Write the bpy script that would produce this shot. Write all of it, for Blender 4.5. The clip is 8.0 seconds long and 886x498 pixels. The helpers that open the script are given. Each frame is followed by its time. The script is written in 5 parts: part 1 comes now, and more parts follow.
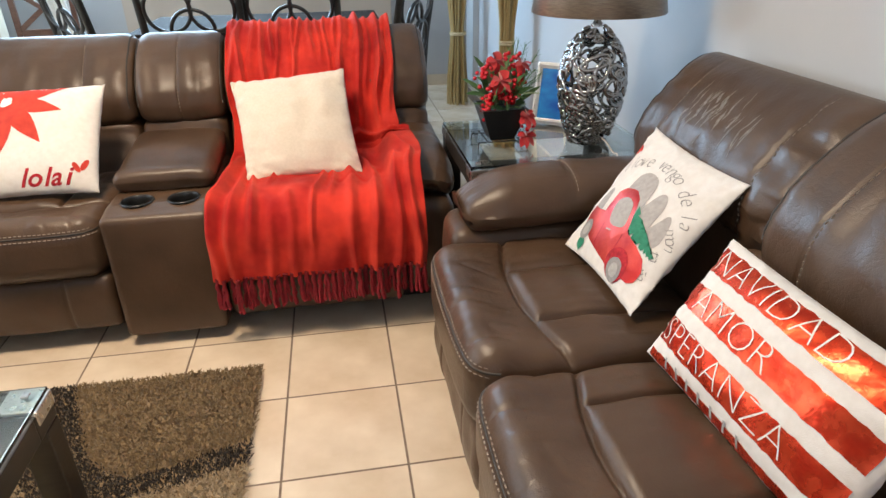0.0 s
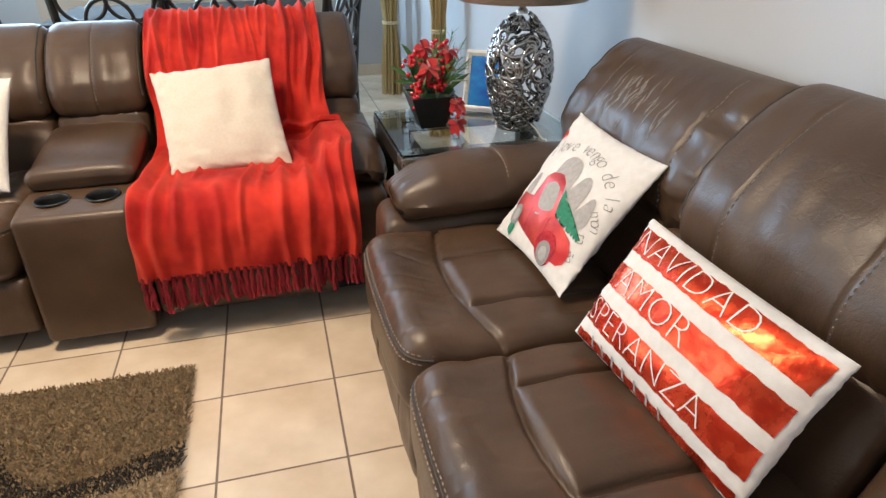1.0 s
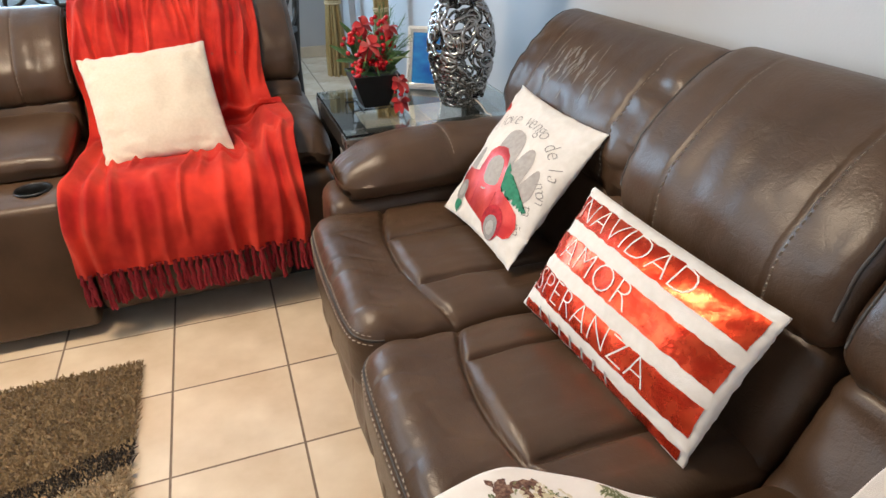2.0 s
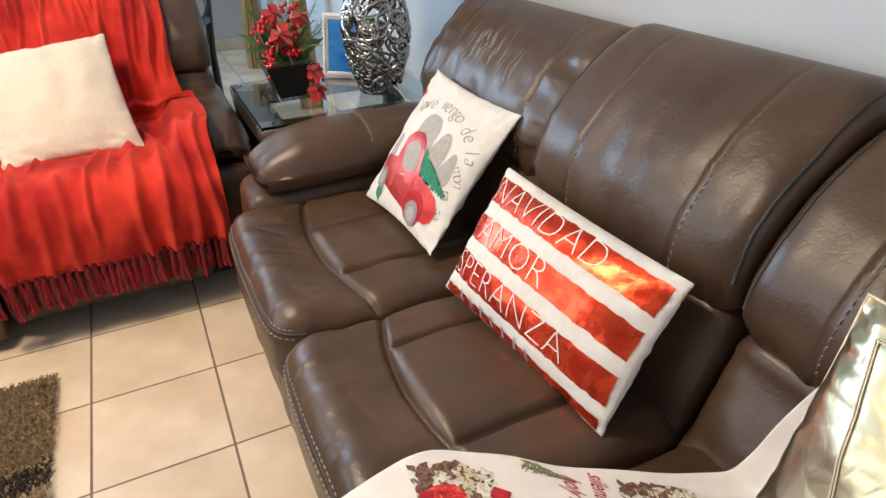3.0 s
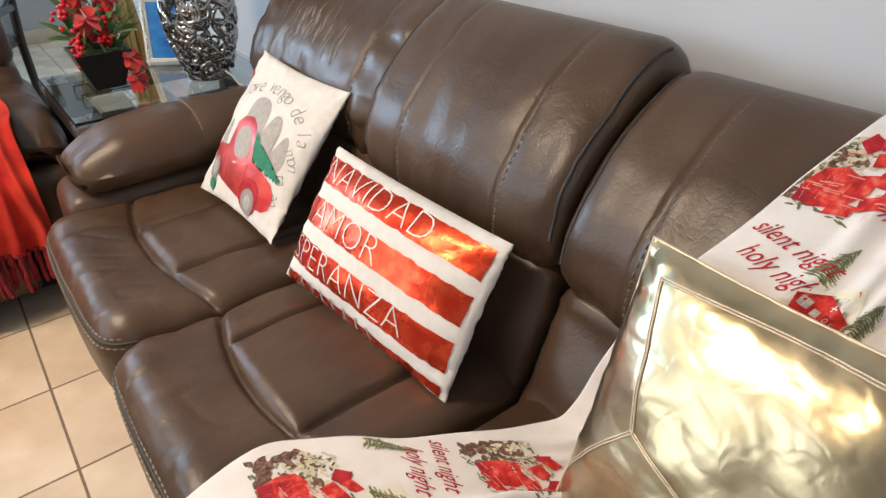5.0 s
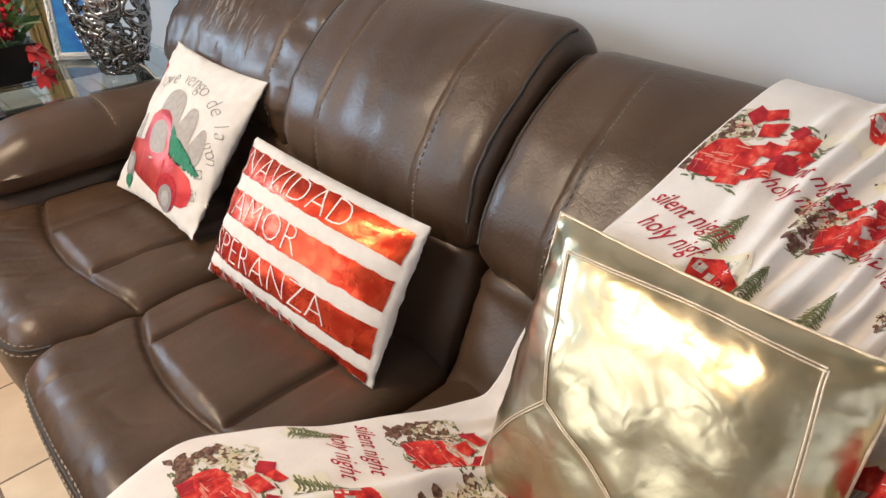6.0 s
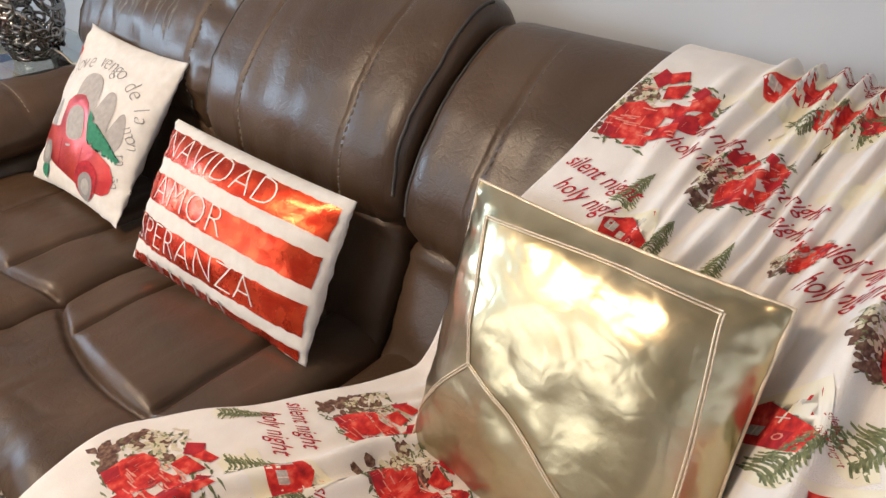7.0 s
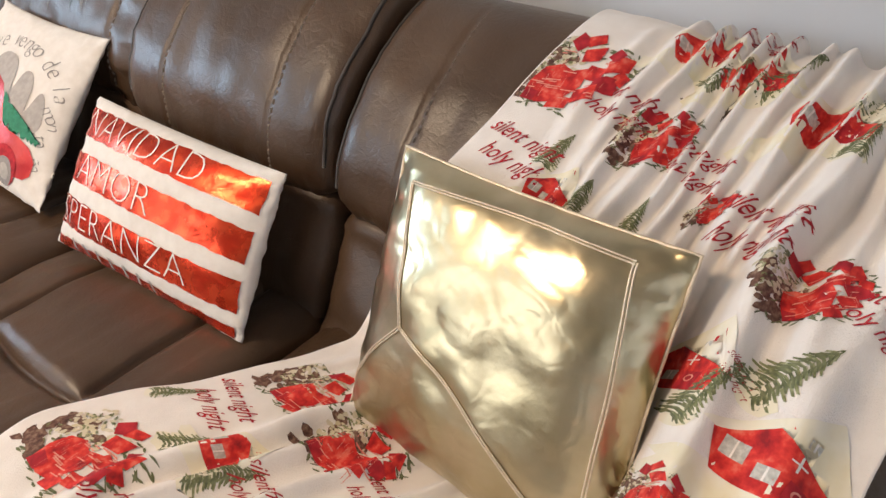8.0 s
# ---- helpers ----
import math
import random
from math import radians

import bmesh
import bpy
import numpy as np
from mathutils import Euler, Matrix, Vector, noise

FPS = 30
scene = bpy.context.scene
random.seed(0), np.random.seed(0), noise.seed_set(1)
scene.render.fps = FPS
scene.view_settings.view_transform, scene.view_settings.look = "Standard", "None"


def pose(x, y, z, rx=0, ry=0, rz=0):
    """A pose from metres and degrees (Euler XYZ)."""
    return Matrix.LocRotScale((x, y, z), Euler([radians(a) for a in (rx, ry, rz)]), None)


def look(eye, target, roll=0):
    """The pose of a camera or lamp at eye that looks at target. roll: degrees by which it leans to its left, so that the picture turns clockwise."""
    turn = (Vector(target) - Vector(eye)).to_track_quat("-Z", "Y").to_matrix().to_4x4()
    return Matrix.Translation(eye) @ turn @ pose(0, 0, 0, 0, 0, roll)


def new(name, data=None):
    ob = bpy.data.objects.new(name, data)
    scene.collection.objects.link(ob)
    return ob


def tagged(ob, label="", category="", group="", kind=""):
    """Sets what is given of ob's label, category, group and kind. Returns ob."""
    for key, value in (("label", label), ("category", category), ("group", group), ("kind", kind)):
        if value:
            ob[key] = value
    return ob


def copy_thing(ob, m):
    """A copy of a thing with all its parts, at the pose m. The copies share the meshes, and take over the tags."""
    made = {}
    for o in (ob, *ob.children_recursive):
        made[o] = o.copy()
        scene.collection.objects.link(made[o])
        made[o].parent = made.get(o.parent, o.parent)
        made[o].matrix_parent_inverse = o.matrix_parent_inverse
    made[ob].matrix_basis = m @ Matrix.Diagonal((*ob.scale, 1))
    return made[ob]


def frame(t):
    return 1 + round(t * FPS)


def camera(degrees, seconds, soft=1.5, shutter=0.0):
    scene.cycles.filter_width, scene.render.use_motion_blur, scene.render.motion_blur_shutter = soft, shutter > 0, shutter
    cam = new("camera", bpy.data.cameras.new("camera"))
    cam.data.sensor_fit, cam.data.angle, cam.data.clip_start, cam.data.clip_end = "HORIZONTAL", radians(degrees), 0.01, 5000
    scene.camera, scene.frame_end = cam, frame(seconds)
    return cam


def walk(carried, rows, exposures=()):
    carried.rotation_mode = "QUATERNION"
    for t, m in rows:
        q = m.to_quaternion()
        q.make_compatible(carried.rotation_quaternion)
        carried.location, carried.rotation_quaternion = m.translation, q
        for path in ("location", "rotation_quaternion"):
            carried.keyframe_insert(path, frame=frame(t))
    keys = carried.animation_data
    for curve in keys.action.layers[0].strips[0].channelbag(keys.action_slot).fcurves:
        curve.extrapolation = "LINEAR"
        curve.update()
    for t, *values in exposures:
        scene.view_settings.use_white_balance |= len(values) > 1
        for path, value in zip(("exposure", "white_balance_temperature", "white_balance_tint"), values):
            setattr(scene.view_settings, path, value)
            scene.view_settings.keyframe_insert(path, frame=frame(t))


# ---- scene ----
cam = camera(70.4, 8.0)
PATH = [
    (0, (0.234, -1.57, 1.267), (0.52, 0.192, 0.364), -0.9),
    (0.5, (0.255, -1.574, 1.262), (0.62, 0.163, 0.341), -1.0),
    (1, (0.268, -1.577, 1.259), (0.721, 0.135, 0.329), -0.4),
    (1.5, (0.28, -1.578, 1.252), (0.786, 0.103, 0.294), -0.7),
    (3, (0.338, -1.595, 1.232), (1.074, -0.035, 0.219), -1.4),
    (3.5, (0.363, -1.603, 1.227), (1.187, -0.097, 0.201), -1.0),
    (4, (0.381, -1.613, 1.223), (1.287, -0.164, 0.184), -0.9),
    (4.5, (0.399, -1.623, 1.22), (1.37, -0.228, 0.165), -0.9),
    (6, (0.439, -1.671, 1.209), (1.598, -0.456, 0.121), -0.1),
    (6.5, (0.446, -1.692, 1.199), (1.652, -0.54, 0.096), 0.1),
    (7, (0.451, -1.71, 1.193), (1.703, -0.624, 0.073), 0.5),
    (7.5, (0.455, -1.728, 1.187), (1.749, -0.709, 0.054), 1.1),
    (8, (0.457, -1.746, 1.178), (1.778, -0.793, 0.018), 1.4),
]
walk(cam, [(t, look(eye, target, roll)) for t, eye, target, roll in PATH], [(0.0, 0.02, 6500, 10), (3.5, 0.08, 6500, 10), (6.0, 0.10, 6700, 12), (8.0, -0.05, 6900, 14)])

# ---- world and light ----
world = bpy.data.worlds.new("world")
scene.world = world
world.use_nodes = True
wn = world.node_tree
sky = wn.nodes.new("ShaderNodeTexSky")
sky.sky_type, sky.sun_disc = "NISHITA", False
sky.sun_elevation, sky.sun_rotation = radians(48), radians(200)
wn.links.new(sky.outputs[0], wn.nodes["Background"].inputs[0])
wn.nodes["Background"].inputs[1].default_value = 0.12


def area(name, m, sx, sy, watts, colour):
    la = bpy.data.lights.new(name, "AREA")
    la.shape, la.size, la.size_y, la.energy, la.color = "RECTANGLE", sx, sy, watts, colour
    ob = new(name, la)
    ob.matrix_world = m
    return ob


FAR_Y, LEFT_X, WALL_X, NEAR_Y, CEIL = 4.25, -3.0, 1.42, -3.4, 2.6
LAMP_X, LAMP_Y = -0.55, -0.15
# daylight in the far window, in the left-hand window; added fill behind the camera
area("far_window_light", look((-1.3, FAR_Y - 0.06, 1.65), (-0.2, 0.0, 0.6)), 1.9, 1.25, 165, (0.50, 0.75, 1.0))
area("left_window_light", look((LEFT_X + 0.06, 1.0, 1.6), (0.7, -0.2, 0.6)), 2.2, 1.3, 40, (0.86, 0.94, 1.0))
area("near_fill_light", look((-0.6, NEAR_Y + 0.06, 1.6), (0.3, 0.0, 0.5)), 2.0, 1.3, 3, (0.95, 0.97, 1.0))
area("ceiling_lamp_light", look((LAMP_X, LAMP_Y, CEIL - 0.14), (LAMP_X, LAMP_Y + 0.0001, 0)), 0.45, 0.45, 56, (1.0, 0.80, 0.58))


# ---- materials ----
def material(name, colour, rough=0.6, metal=0.0, second=None, scale=20.0, bump=0.0, bump_scale=200.0, stretch=(1, 1, 1), rough_vary=0.0, coat=0.0, sheen=0.0, kind="noise", detail=6.0, low=0.35, high=0.68, spec=0.5):
    m = bpy.data.materials.new(name)
    m.use_nodes = True
    nt = m.node_tree
    b = nt.nodes["Principled BSDF"]
    b.inputs["Base Color"].default_value = (*colour, 1)
    b.inputs["Roughness"].default_value = rough
    b.inputs["Metallic"].default_value = metal
    b.inputs["Coat Weight"].default_value = coat
    b.inputs["Sheen Weight"].default_value = sheen
    b.inputs["Specular IOR Level"].default_value = spec
    co = nt.nodes.new("ShaderNodeTexCoord")
    mp = nt.nodes.new("ShaderNodeMapping")
    mp.inputs["Scale"].default_value = stretch
    nt.links.new(co.outputs["Object"], mp.inputs["Vector"])
    if second:
        n1 = nt.nodes.new("ShaderNodeTexNoise")
        n1.inputs["Scale"].default_value, n1.inputs["Detail"].default_value = scale, detail
        nt.links.new(mp.outputs[0], n1.inputs["Vector"])
        r1 = nt.nodes.new("ShaderNodeValToRGB")
        r1.color_ramp.elements[0].position, r1.color_ramp.elements[0].color = low, (*colour, 1)
        r1.color_ramp.elements[1].position, r1.color_ramp.elements[1].color = high, (*second, 1)
        nt.links.new(n1.outputs["Fac"], r1.inputs[0])
        nt.links.new(r1.outputs[0], b.inputs["Base Color"])
        if rough_vary:
            mr = nt.nodes.new("ShaderNodeMapRange")
            mr.inputs["To Min"].default_value, mr.inputs["To Max"].default_value = rough - rough_vary, rough + rough_vary
            nt.links.new(n1.outputs["Fac"], mr.inputs["Value"])
            nt.links.new(mr.outputs[0], b.inputs["Roughness"])
    if bump:
        if kind == "voronoi":
            n2 = nt.nodes.new("ShaderNodeTexVoronoi")
            n2.inputs["Scale"].default_value = bump_scale
            out = n2.outputs["Distance"]
        else:
            n2 = nt.nodes.new("ShaderNodeTexNoise")
            n2.inputs["Scale"].default_value, n2.inputs["Detail"].default_value = bump_scale, 4.0
            out = n2.outputs["Fac"]
        nt.links.new(mp.outputs[0], n2.inputs["Vector"])
        bp = nt.nodes.new("ShaderNodeBump")
        bp.inputs["Strength"].default_value, bp.inputs["Distance"].default_value = bump, 0.004
        nt.links.new(out, bp.inputs["Height"])
        nt.links.new(bp.outputs[0], b.inputs["Normal"])
    return m


def add_crinkle(m, scale, width, strength, distance, warp=0.35):
    """Fine crease lines pressed into a material, over the relief it has already."""
    nt = m.node_tree
    b = nt.nodes["Principled BSDF"]
    co = nt.nodes["Texture Coordinate"]
    ns = nt.nodes.new("ShaderNodeTexNoise")
    ns.inputs["Scale"].default_value, ns.inputs["Detail"].default_value = scale * 0.45, 3.0
    ad = nt.nodes.new("ShaderNodeVectorMath")
    ad.operation = "MULTIPLY_ADD"
    ad.inputs[1].default_value = (warp / scale * 4,) * 3
    vo = nt.nodes.new("ShaderNodeTexVoronoi")
    vo.feature = "DISTANCE_TO_EDGE"
    vo.inputs["Scale"].default_value = scale
    mr = nt.nodes.new("ShaderNodeMapRange")
    mr.interpolation_type = "SMOOTHSTEP"
    mr.inputs["From Max"].default_value = width
    bp = nt.nodes.new("ShaderNodeBump")
    bp.inputs["Strength"].default_value, bp.inputs["Distance"].default_value = strength, distance
    nt.links.new(co.outputs["Object"], ns.inputs["Vector"])
    nt.links.new(ns.outputs["Color"], ad.inputs[0])
    nt.links.new(co.outputs["Object"], ad.inputs[2])
    nt.links.new(ad.outputs[0], vo.inputs["Vector"])
    nt.links.new(vo.outputs["Distance"], mr.inputs["Value"])
    nt.links.new(mr.outputs[0], bp.inputs["Height"])
    old = b.inputs["Normal"].links
    if old:
        nt.links.new(old[0].from_socket, bp.inputs["Normal"])
    nt.links.new(bp.outputs[0], b.inputs["Normal"])
    return m


def painted(name, colours, scale, rough=0.85):
    """Brushed print in several tones of ink, mixed in fine broken patches."""
    m = material(name, colours[0], rough, second=colours[-1], scale=scale, detail=9.0)
    nt = m.node_tree
    ramp = nt.nodes["Color Ramp"].color_ramp
    for e, q in zip(ramp.elements, (0.30, 0.70)):
        e.position = q
    for k, c in enumerate(colours[1:-1]):
        e = ramp.elements.new(0.30 + 0.40 * (k + 1) / (len(colours) - 1))
        e.color = (*c, 1)
    return m


def leather_material():
    """Worn brown-grey bonded leather: fine pebble grain, soft creases, cloudy sheen."""
    m = material("brown_leather", (0.053, 0.0292, 0.0166), 0.37, second=(0.103, 0.0600, 0.0350), scale=5.0, rough_vary=0.07, spec=0.46, low=0.3, high=0.75)
    nt = m.node_tree
    b = nt.nodes["Principled BSDF"]
    co = nt.nodes["Texture Coordinate"]
    vo = nt.nodes.new("ShaderNodeTexVoronoi")
    vo.inputs["Scale"].default_value = 420
    ns = nt.nodes.new("ShaderNodeTexNoise")
    ns.inputs["Scale"].default_value, ns.inputs["Detail"].default_value, ns.inputs["Distortion"].default_value = 19, 6, 1.1
    for n in (vo, ns):
        nt.links.new(co.outputs["Object"], n.inputs["Vector"])
    b1, b2 = nt.nodes.new("ShaderNodeBump"), nt.nodes.new("ShaderNodeBump")
    b1.inputs["Strength"].default_value, b1.inputs["Distance"].default_value = 0.16, 0.0012
    b2.inputs["Strength"].default_value, b2.inputs["Distance"].default_value = 0.20, 0.006
    nt.links.new(vo.outputs["Distance"], b1.inputs["Height"])
    nt.links.new(ns.outputs["Fac"], b2.inputs["Height"])
    nt.links.new(b2.outputs[0], b1.inputs["Normal"])
    nt.links.new(b1.outputs[0], b.inputs["Normal"])
    return add_crinkle(m, 60, 0.18, 0.16, 0.0008)


LEATHER = leather_material()
DARK_GAP = material("dark_underside", (0.012, 0.011, 0.010), 0.9, second=(0.02, 0.018, 0.016))
THREAD = material("tan_thread", (0.27, 0.22, 0.175), 0.8, second=(0.20, 0.16, 0.125), scale=300)
PIPING = material("leather_piping", (0.028, 0.022, 0.018), 0.6, second=(0.042, 0.033, 0.027), scale=60)
WALL = material("pale_blue_grey_paint", (0.53, 0.55, 0.585), 0.5, second=(0.57, 0.59, 0.62), scale=2.2, bump=0.10, bump_scale=160)
FAR_WALL = material("grey_paint", (0.40, 0.41, 0.43), 0.65, second=(0.44, 0.45, 0.47), scale=2.0, bump=0.10, bump_scale=140)
CEILING = material("white_ceiling_paint", (0.78, 0.78, 0.76), 0.8, second=(0.74, 0.74, 0.72), scale=3, bump=0.1)
CREAM_TRIM = material("cream_trim", (0.62, 0.54, 0.42), 0.5, second=(0.55, 0.47, 0.36), scale=9)
GROUT = material("brown_grout", (0.17, 0.12, 0.09), 0.9, second=(0.23, 0.17, 0.13), scale=40, bump=0.3)
TILE = material("cream_ceramic_tile", (0.61, 0.485, 0.355), 0.24, second=(0.77, 0.655, 0.515), scale=5.0, rough_vary=0.05, bump=0.02, bump_scale=30, detail=9)
RED_PLUSH = material("red_plush_fleece", (0.34, 0.006, 0.008), 0.8, second=(0.72, 0.046, 0.026), scale=7, bump=0.35, bump_scale=700, sheen=0.12, spec=0.2)
RED_YARN = material("crimson_yarn", (0.17, 0.003, 0.010), 0.85, second=(0.31, 0.007, 0.016), scale=220, bump=0.5, bump_scale=500)
CREAM_CLOTH = material("cream_woven_cloth", (0.66, 0.58, 0.48), 0.9, second=(0.71, 0.63, 0.53), scale=120, bump=0.4, bump_scale=420, sheen=0.3)
WHITE_CLOTH = material("white_cotton_cloth", (0.75, 0.705, 0.66), 0.9, second=(0.81, 0.77, 0.73), scale=60, bump=0.35, bump_scale=600, sheen=0.2)
WHITE_FLEECE = material("white_fleece", (0.77, 0.71, 0.665), 0.9, second=(0.83, 0.775, 0.73), scale=30, bump=0.35, bump_scale=650, sheen=0.2)
RED_FOIL = add_crinkle(material("red_foil_print", (0.70, 0.045, 0.018), 0.27, metal=0.85, second=(0.82, 0.095, 0.035), scale=40, rough_vary=0.08, bump=0.22, bump_scale=60), 60, 0.12, 0.08, 0.001)
GOLD = add_crinkle(material("gold_metallic_vinyl", (0.47, 0.385, 0.235), 0.31, metal=1.0, second=(0.58, 0.49, 0.325), scale=14, rough_vary=0.07, bump=0.12, bump_scale=55), 13, 0.12, 0.09, 0.002, 0.9)
GOLD_SEAM = material("gold_seam_cord", (0.80, 0.68, 0.52), 0.45, metal=0.35, second=(0.68, 0.56, 0.42), scale=200)
BLACK_WOOD = material("black_lacquered_wood", (0.012, 0.011, 0.010), 0.3, second=(0.022, 0.019, 0.017), scale=14, stretch=(1, 1, 8), coat=0.2)
MATT_WOOD = material("dark_matt_wood", (0.020, 0.014, 0.011), 0.85, second=(0.035, 0.025, 0.019), scale=10, stretch=(6, 1, 1), spec=0.15)
BROWN_WOOD = material("brown_wood", (0.11, 0.045, 0.028), 0.4, second=(0.16, 0.07, 0.045), scale=18, stretch=(1, 1, 6))
CHROME = material("brushed_silver_metal", (0.62, 0.62, 0.61), 0.28, metal=1.0, second=(0.52, 0.52, 0.51), scale=60, rough_vary=0.06)
LAMP_SILVER = material("silver_glazed_ceramic", (0.41, 0.39, 0.375), 0.10, metal=1.0, second=(0.44, 0.42, 0.40), scale=25, rough_vary=0.03)
SHADE = material("bronze_foil_shade", (0.20, 0.16, 0.13), 0.30, metal=0.6, second=(0.30, 0.25, 0.20), scale=40, stretch=(1, 1, 14))
BAMBOO = material("dry_cane", (0.30, 0.20, 0.075), 0.6, second=(0.42, 0.30, 0.12), scale=40, stretch=(6, 6, 1))
TWINE = material("pale_twine", (0.62, 0.50, 0.30), 0.8, second=(0.5, 0.4, 0.24), scale=200)
CHARCOAL = material("grey_print", (0.25, 0.23, 0.22), 0.85, second=(0.31, 0.29, 0.28), scale=120)
SILVER_GREY = material("pale_grey_print", (0.36, 0.33, 0.31), 0.8, second=(0.44, 0.41, 0.39), scale=90)
GREEN_PRINT = material("green_print", (0.015, 0.17, 0.095), 0.8, second=(0.03, 0.25, 0.14), scale=90)
RED_PRINT = painted("red_print", [(0.26, 0.006, 0.010), (0.50, 0.014, 0.014), (0.70, 0.040, 0.028), (0.78, 0.16, 0.11)], 75)
RED_FOIL_SOFT = material("shiny_red_print", (0.44, 0.016, 0.016), 0.32, metal=0.55, second=(0.74, 0.085, 0.06), scale=14, rough_vary=0.08, bump=0.2, bump_scale=90)
DEEP_RED_PRINT = painted("deep_red_print", [(0.24, 0.006, 0.014), (0.40, 0.010, 0.020), (0.54, 0.022, 0.030)], 90)
OLIVE_PRINT = painted("olive_print", [(0.12, 0.13, 0.055), (0.21, 0.22, 0.10), (0.42, 0.42, 0.27)], 170)
DARK_OLIVE_PRINT = material("dark_olive_print", (0.085, 0.10, 0.045), 0.85, second=(0.20, 0.21, 0.11), scale=160)
PINK_PRINT = material("pale_red_print", (0.72, 0.20, 0.15), 0.85, second=(0.78, 0.34, 0.27), scale=120)
YELLOW_PRINT = painted("pale_yellow_print", [(0.74, 0.66, 0.46), (0.78, 0.72, 0.58), (0.80, 0.75, 0.68)], 24)
GREY_PRINT = material("grey_window_print", (0.40, 0.38, 0.34), 0.85, second=(0.62, 0.60, 0.55), scale=220)
BROWN_PRINT = painted("brown_print", [(0.06, 0.024, 0.018), (0.14, 0.065, 0.045), (0.30, 0.19, 0.13)], 180)
CREAM_PRINT = material("cream_print", (0.58, 0.50, 0.33), 0.85, second=(0.68, 0.61, 0.49), scale=60)
ORANGE_PRINT = material("poinsettia_red_print", (0.62, 0.05, 0.025), 0.8, second=(0.50, 0.03, 0.016), scale=35)
WHITE_PRINT = material("white_print", (0.85, 0.80, 0.76), 0.8, second=(0.74, 0.68, 0.62), scale=160)
RUG_OLIVE = material("olive_brown_pile", (0.19, 0.125, 0.058), 0.95, second=(0.30, 0.20, 0.10), scale=90, sheen=0.3)
RUG_DARK = material("dark_brown_pile", (0.022, 0.014, 0.009), 0.95, second=(0.04, 0.026, 0.017), scale=90, sheen=0.2)
RUG_BEIGE = material("beige_pile", (0.46, 0.35, 0.22), 0.95, second=(0.46, 0.36, 0.24), scale=90, sheen=0.3)
POT_BLACK = material("black_plastic", (0.010, 0.010, 0.010), 0.3, second=(0.018, 0.018, 0.018))
BERRY = material("red_berry", (0.42, 0.006, 0.014), 0.22, second=(0.55, 0.012, 0.02), scale=50, coat=0.3)
PETAL = material("red_velvet_petal", (0.42, 0.005, 0.011), 0.7, second=(0.54, 0.012, 0.016), scale=60, sheen=0.4)
LEAF = material("green_leaf", (0.045, 0.115, 0.028), 0.55, second=(0.09, 0.18, 0.05), scale=60)
PALE_LEAF = material("pale_green_leaf", (0.20, 0.27, 0.13), 0.6, second=(0.32, 0.38, 0.22), scale=60)
WORN = material("scuffed_leather", (0.15, 0.125, 0.105), 0.6, second=(0.25, 0.22, 0.19), scale=120, bump=0.4, bump_scale=300)
BLUE_PHOTO = material("blue_seascape_print", (0.012, 0.10, 0.42), 0.3, second=(0.03, 0.28, 0.62), scale=9, stretch=(1, 1, 2))
WHITE_BEAD = material("silver_white_beads", (0.62, 0.62, 0.60), 0.35, metal=0.4, second=(0.74, 0.74, 0.72), scale=200)
DINING_WALL = material("beige_pink_paint", (0.44, 0.36, 0.30), 0.7, second=(0.48, 0.40, 0.335), scale=2, bump=0.1)


RED_PLUSH.node_tree.nodes["Principled BSDF"].inputs["Sheen Weight"].default_value = 0.35
RED_PLUSH.node_tree.nodes["Principled BSDF"].inputs["Sheen Tint"].default_value = (1.0, 0.30, 0.20, 1)


def glass_material():
    m = bpy.data.materials.new("table_glass")
    m.use_nodes = True
    b = m.node_tree.nodes["Principled BSDF"]
    b.inputs["Base Color"].default_value = (0.86, 0.93, 0.90, 1)
    b.inputs["Roughness"].default_value = 0.02
    b.inputs["Transmission Weight"].default_value = 1.0
    b.inputs["IOR"].default_value = 1.5
    return m


GLASS = glass_material()


def lamp_glow():
    m = bpy.data.materials.new("lit_diffuser")
    m.use_nodes = True
    b = m.node_tree.nodes["Principled BSDF"]
    b.inputs["Emission Color"].default_value = (1.0, 0.85, 0.65, 1)
    b.inputs["Emission Strength"].default_value = 4.0
    return m


# ---- building helpers ----
def thing(name, base, label, category, group="", kind=""):
    ob = new(name)
    ob.location = base
    ob.empty_display_size = 0.05
    return tagged(ob, label, category, group, kind)


def world_of(ob):
    m = Matrix.Identity(4)
    while ob:
        m = ob.matrix_parent_inverse @ Matrix.LocRotScale(ob.location, ob.rotation_euler, ob.scale) @ m if ob.parent else Matrix.LocRotScale(ob.location, ob.rotation_euler, ob.scale) @ m
        ob = ob.parent
    return m


def under(ob, parent):
    ob.parent = parent
    ob.matrix_parent_inverse = world_of(parent).inverted()
    return ob


def mesh_part(name, verts, faces, mat, parent=None, label="", smooth=True, fix=False):
    me = bpy.data.meshes.new(name)
    me.from_pydata([tuple(map(float, v)) for v in verts], [], [tuple(int(i) for i in f) for f in faces])
    if fix:
        bm = bmesh.new()
        bm.from_mesh(me)
        bmesh.ops.recalc_face_normals(bm, faces=bm.faces)
        bm.to_mesh(me)
        bm.free()
    me.materials.append(mat)
    if smooth:
        me.polygons.foreach_set("use_smooth", [True] * len(me.polygons))
    me.update()
    ob = new(name, me)
    if parent:
        under(ob, parent)
    if label:
        ob["label"] = label
    return ob


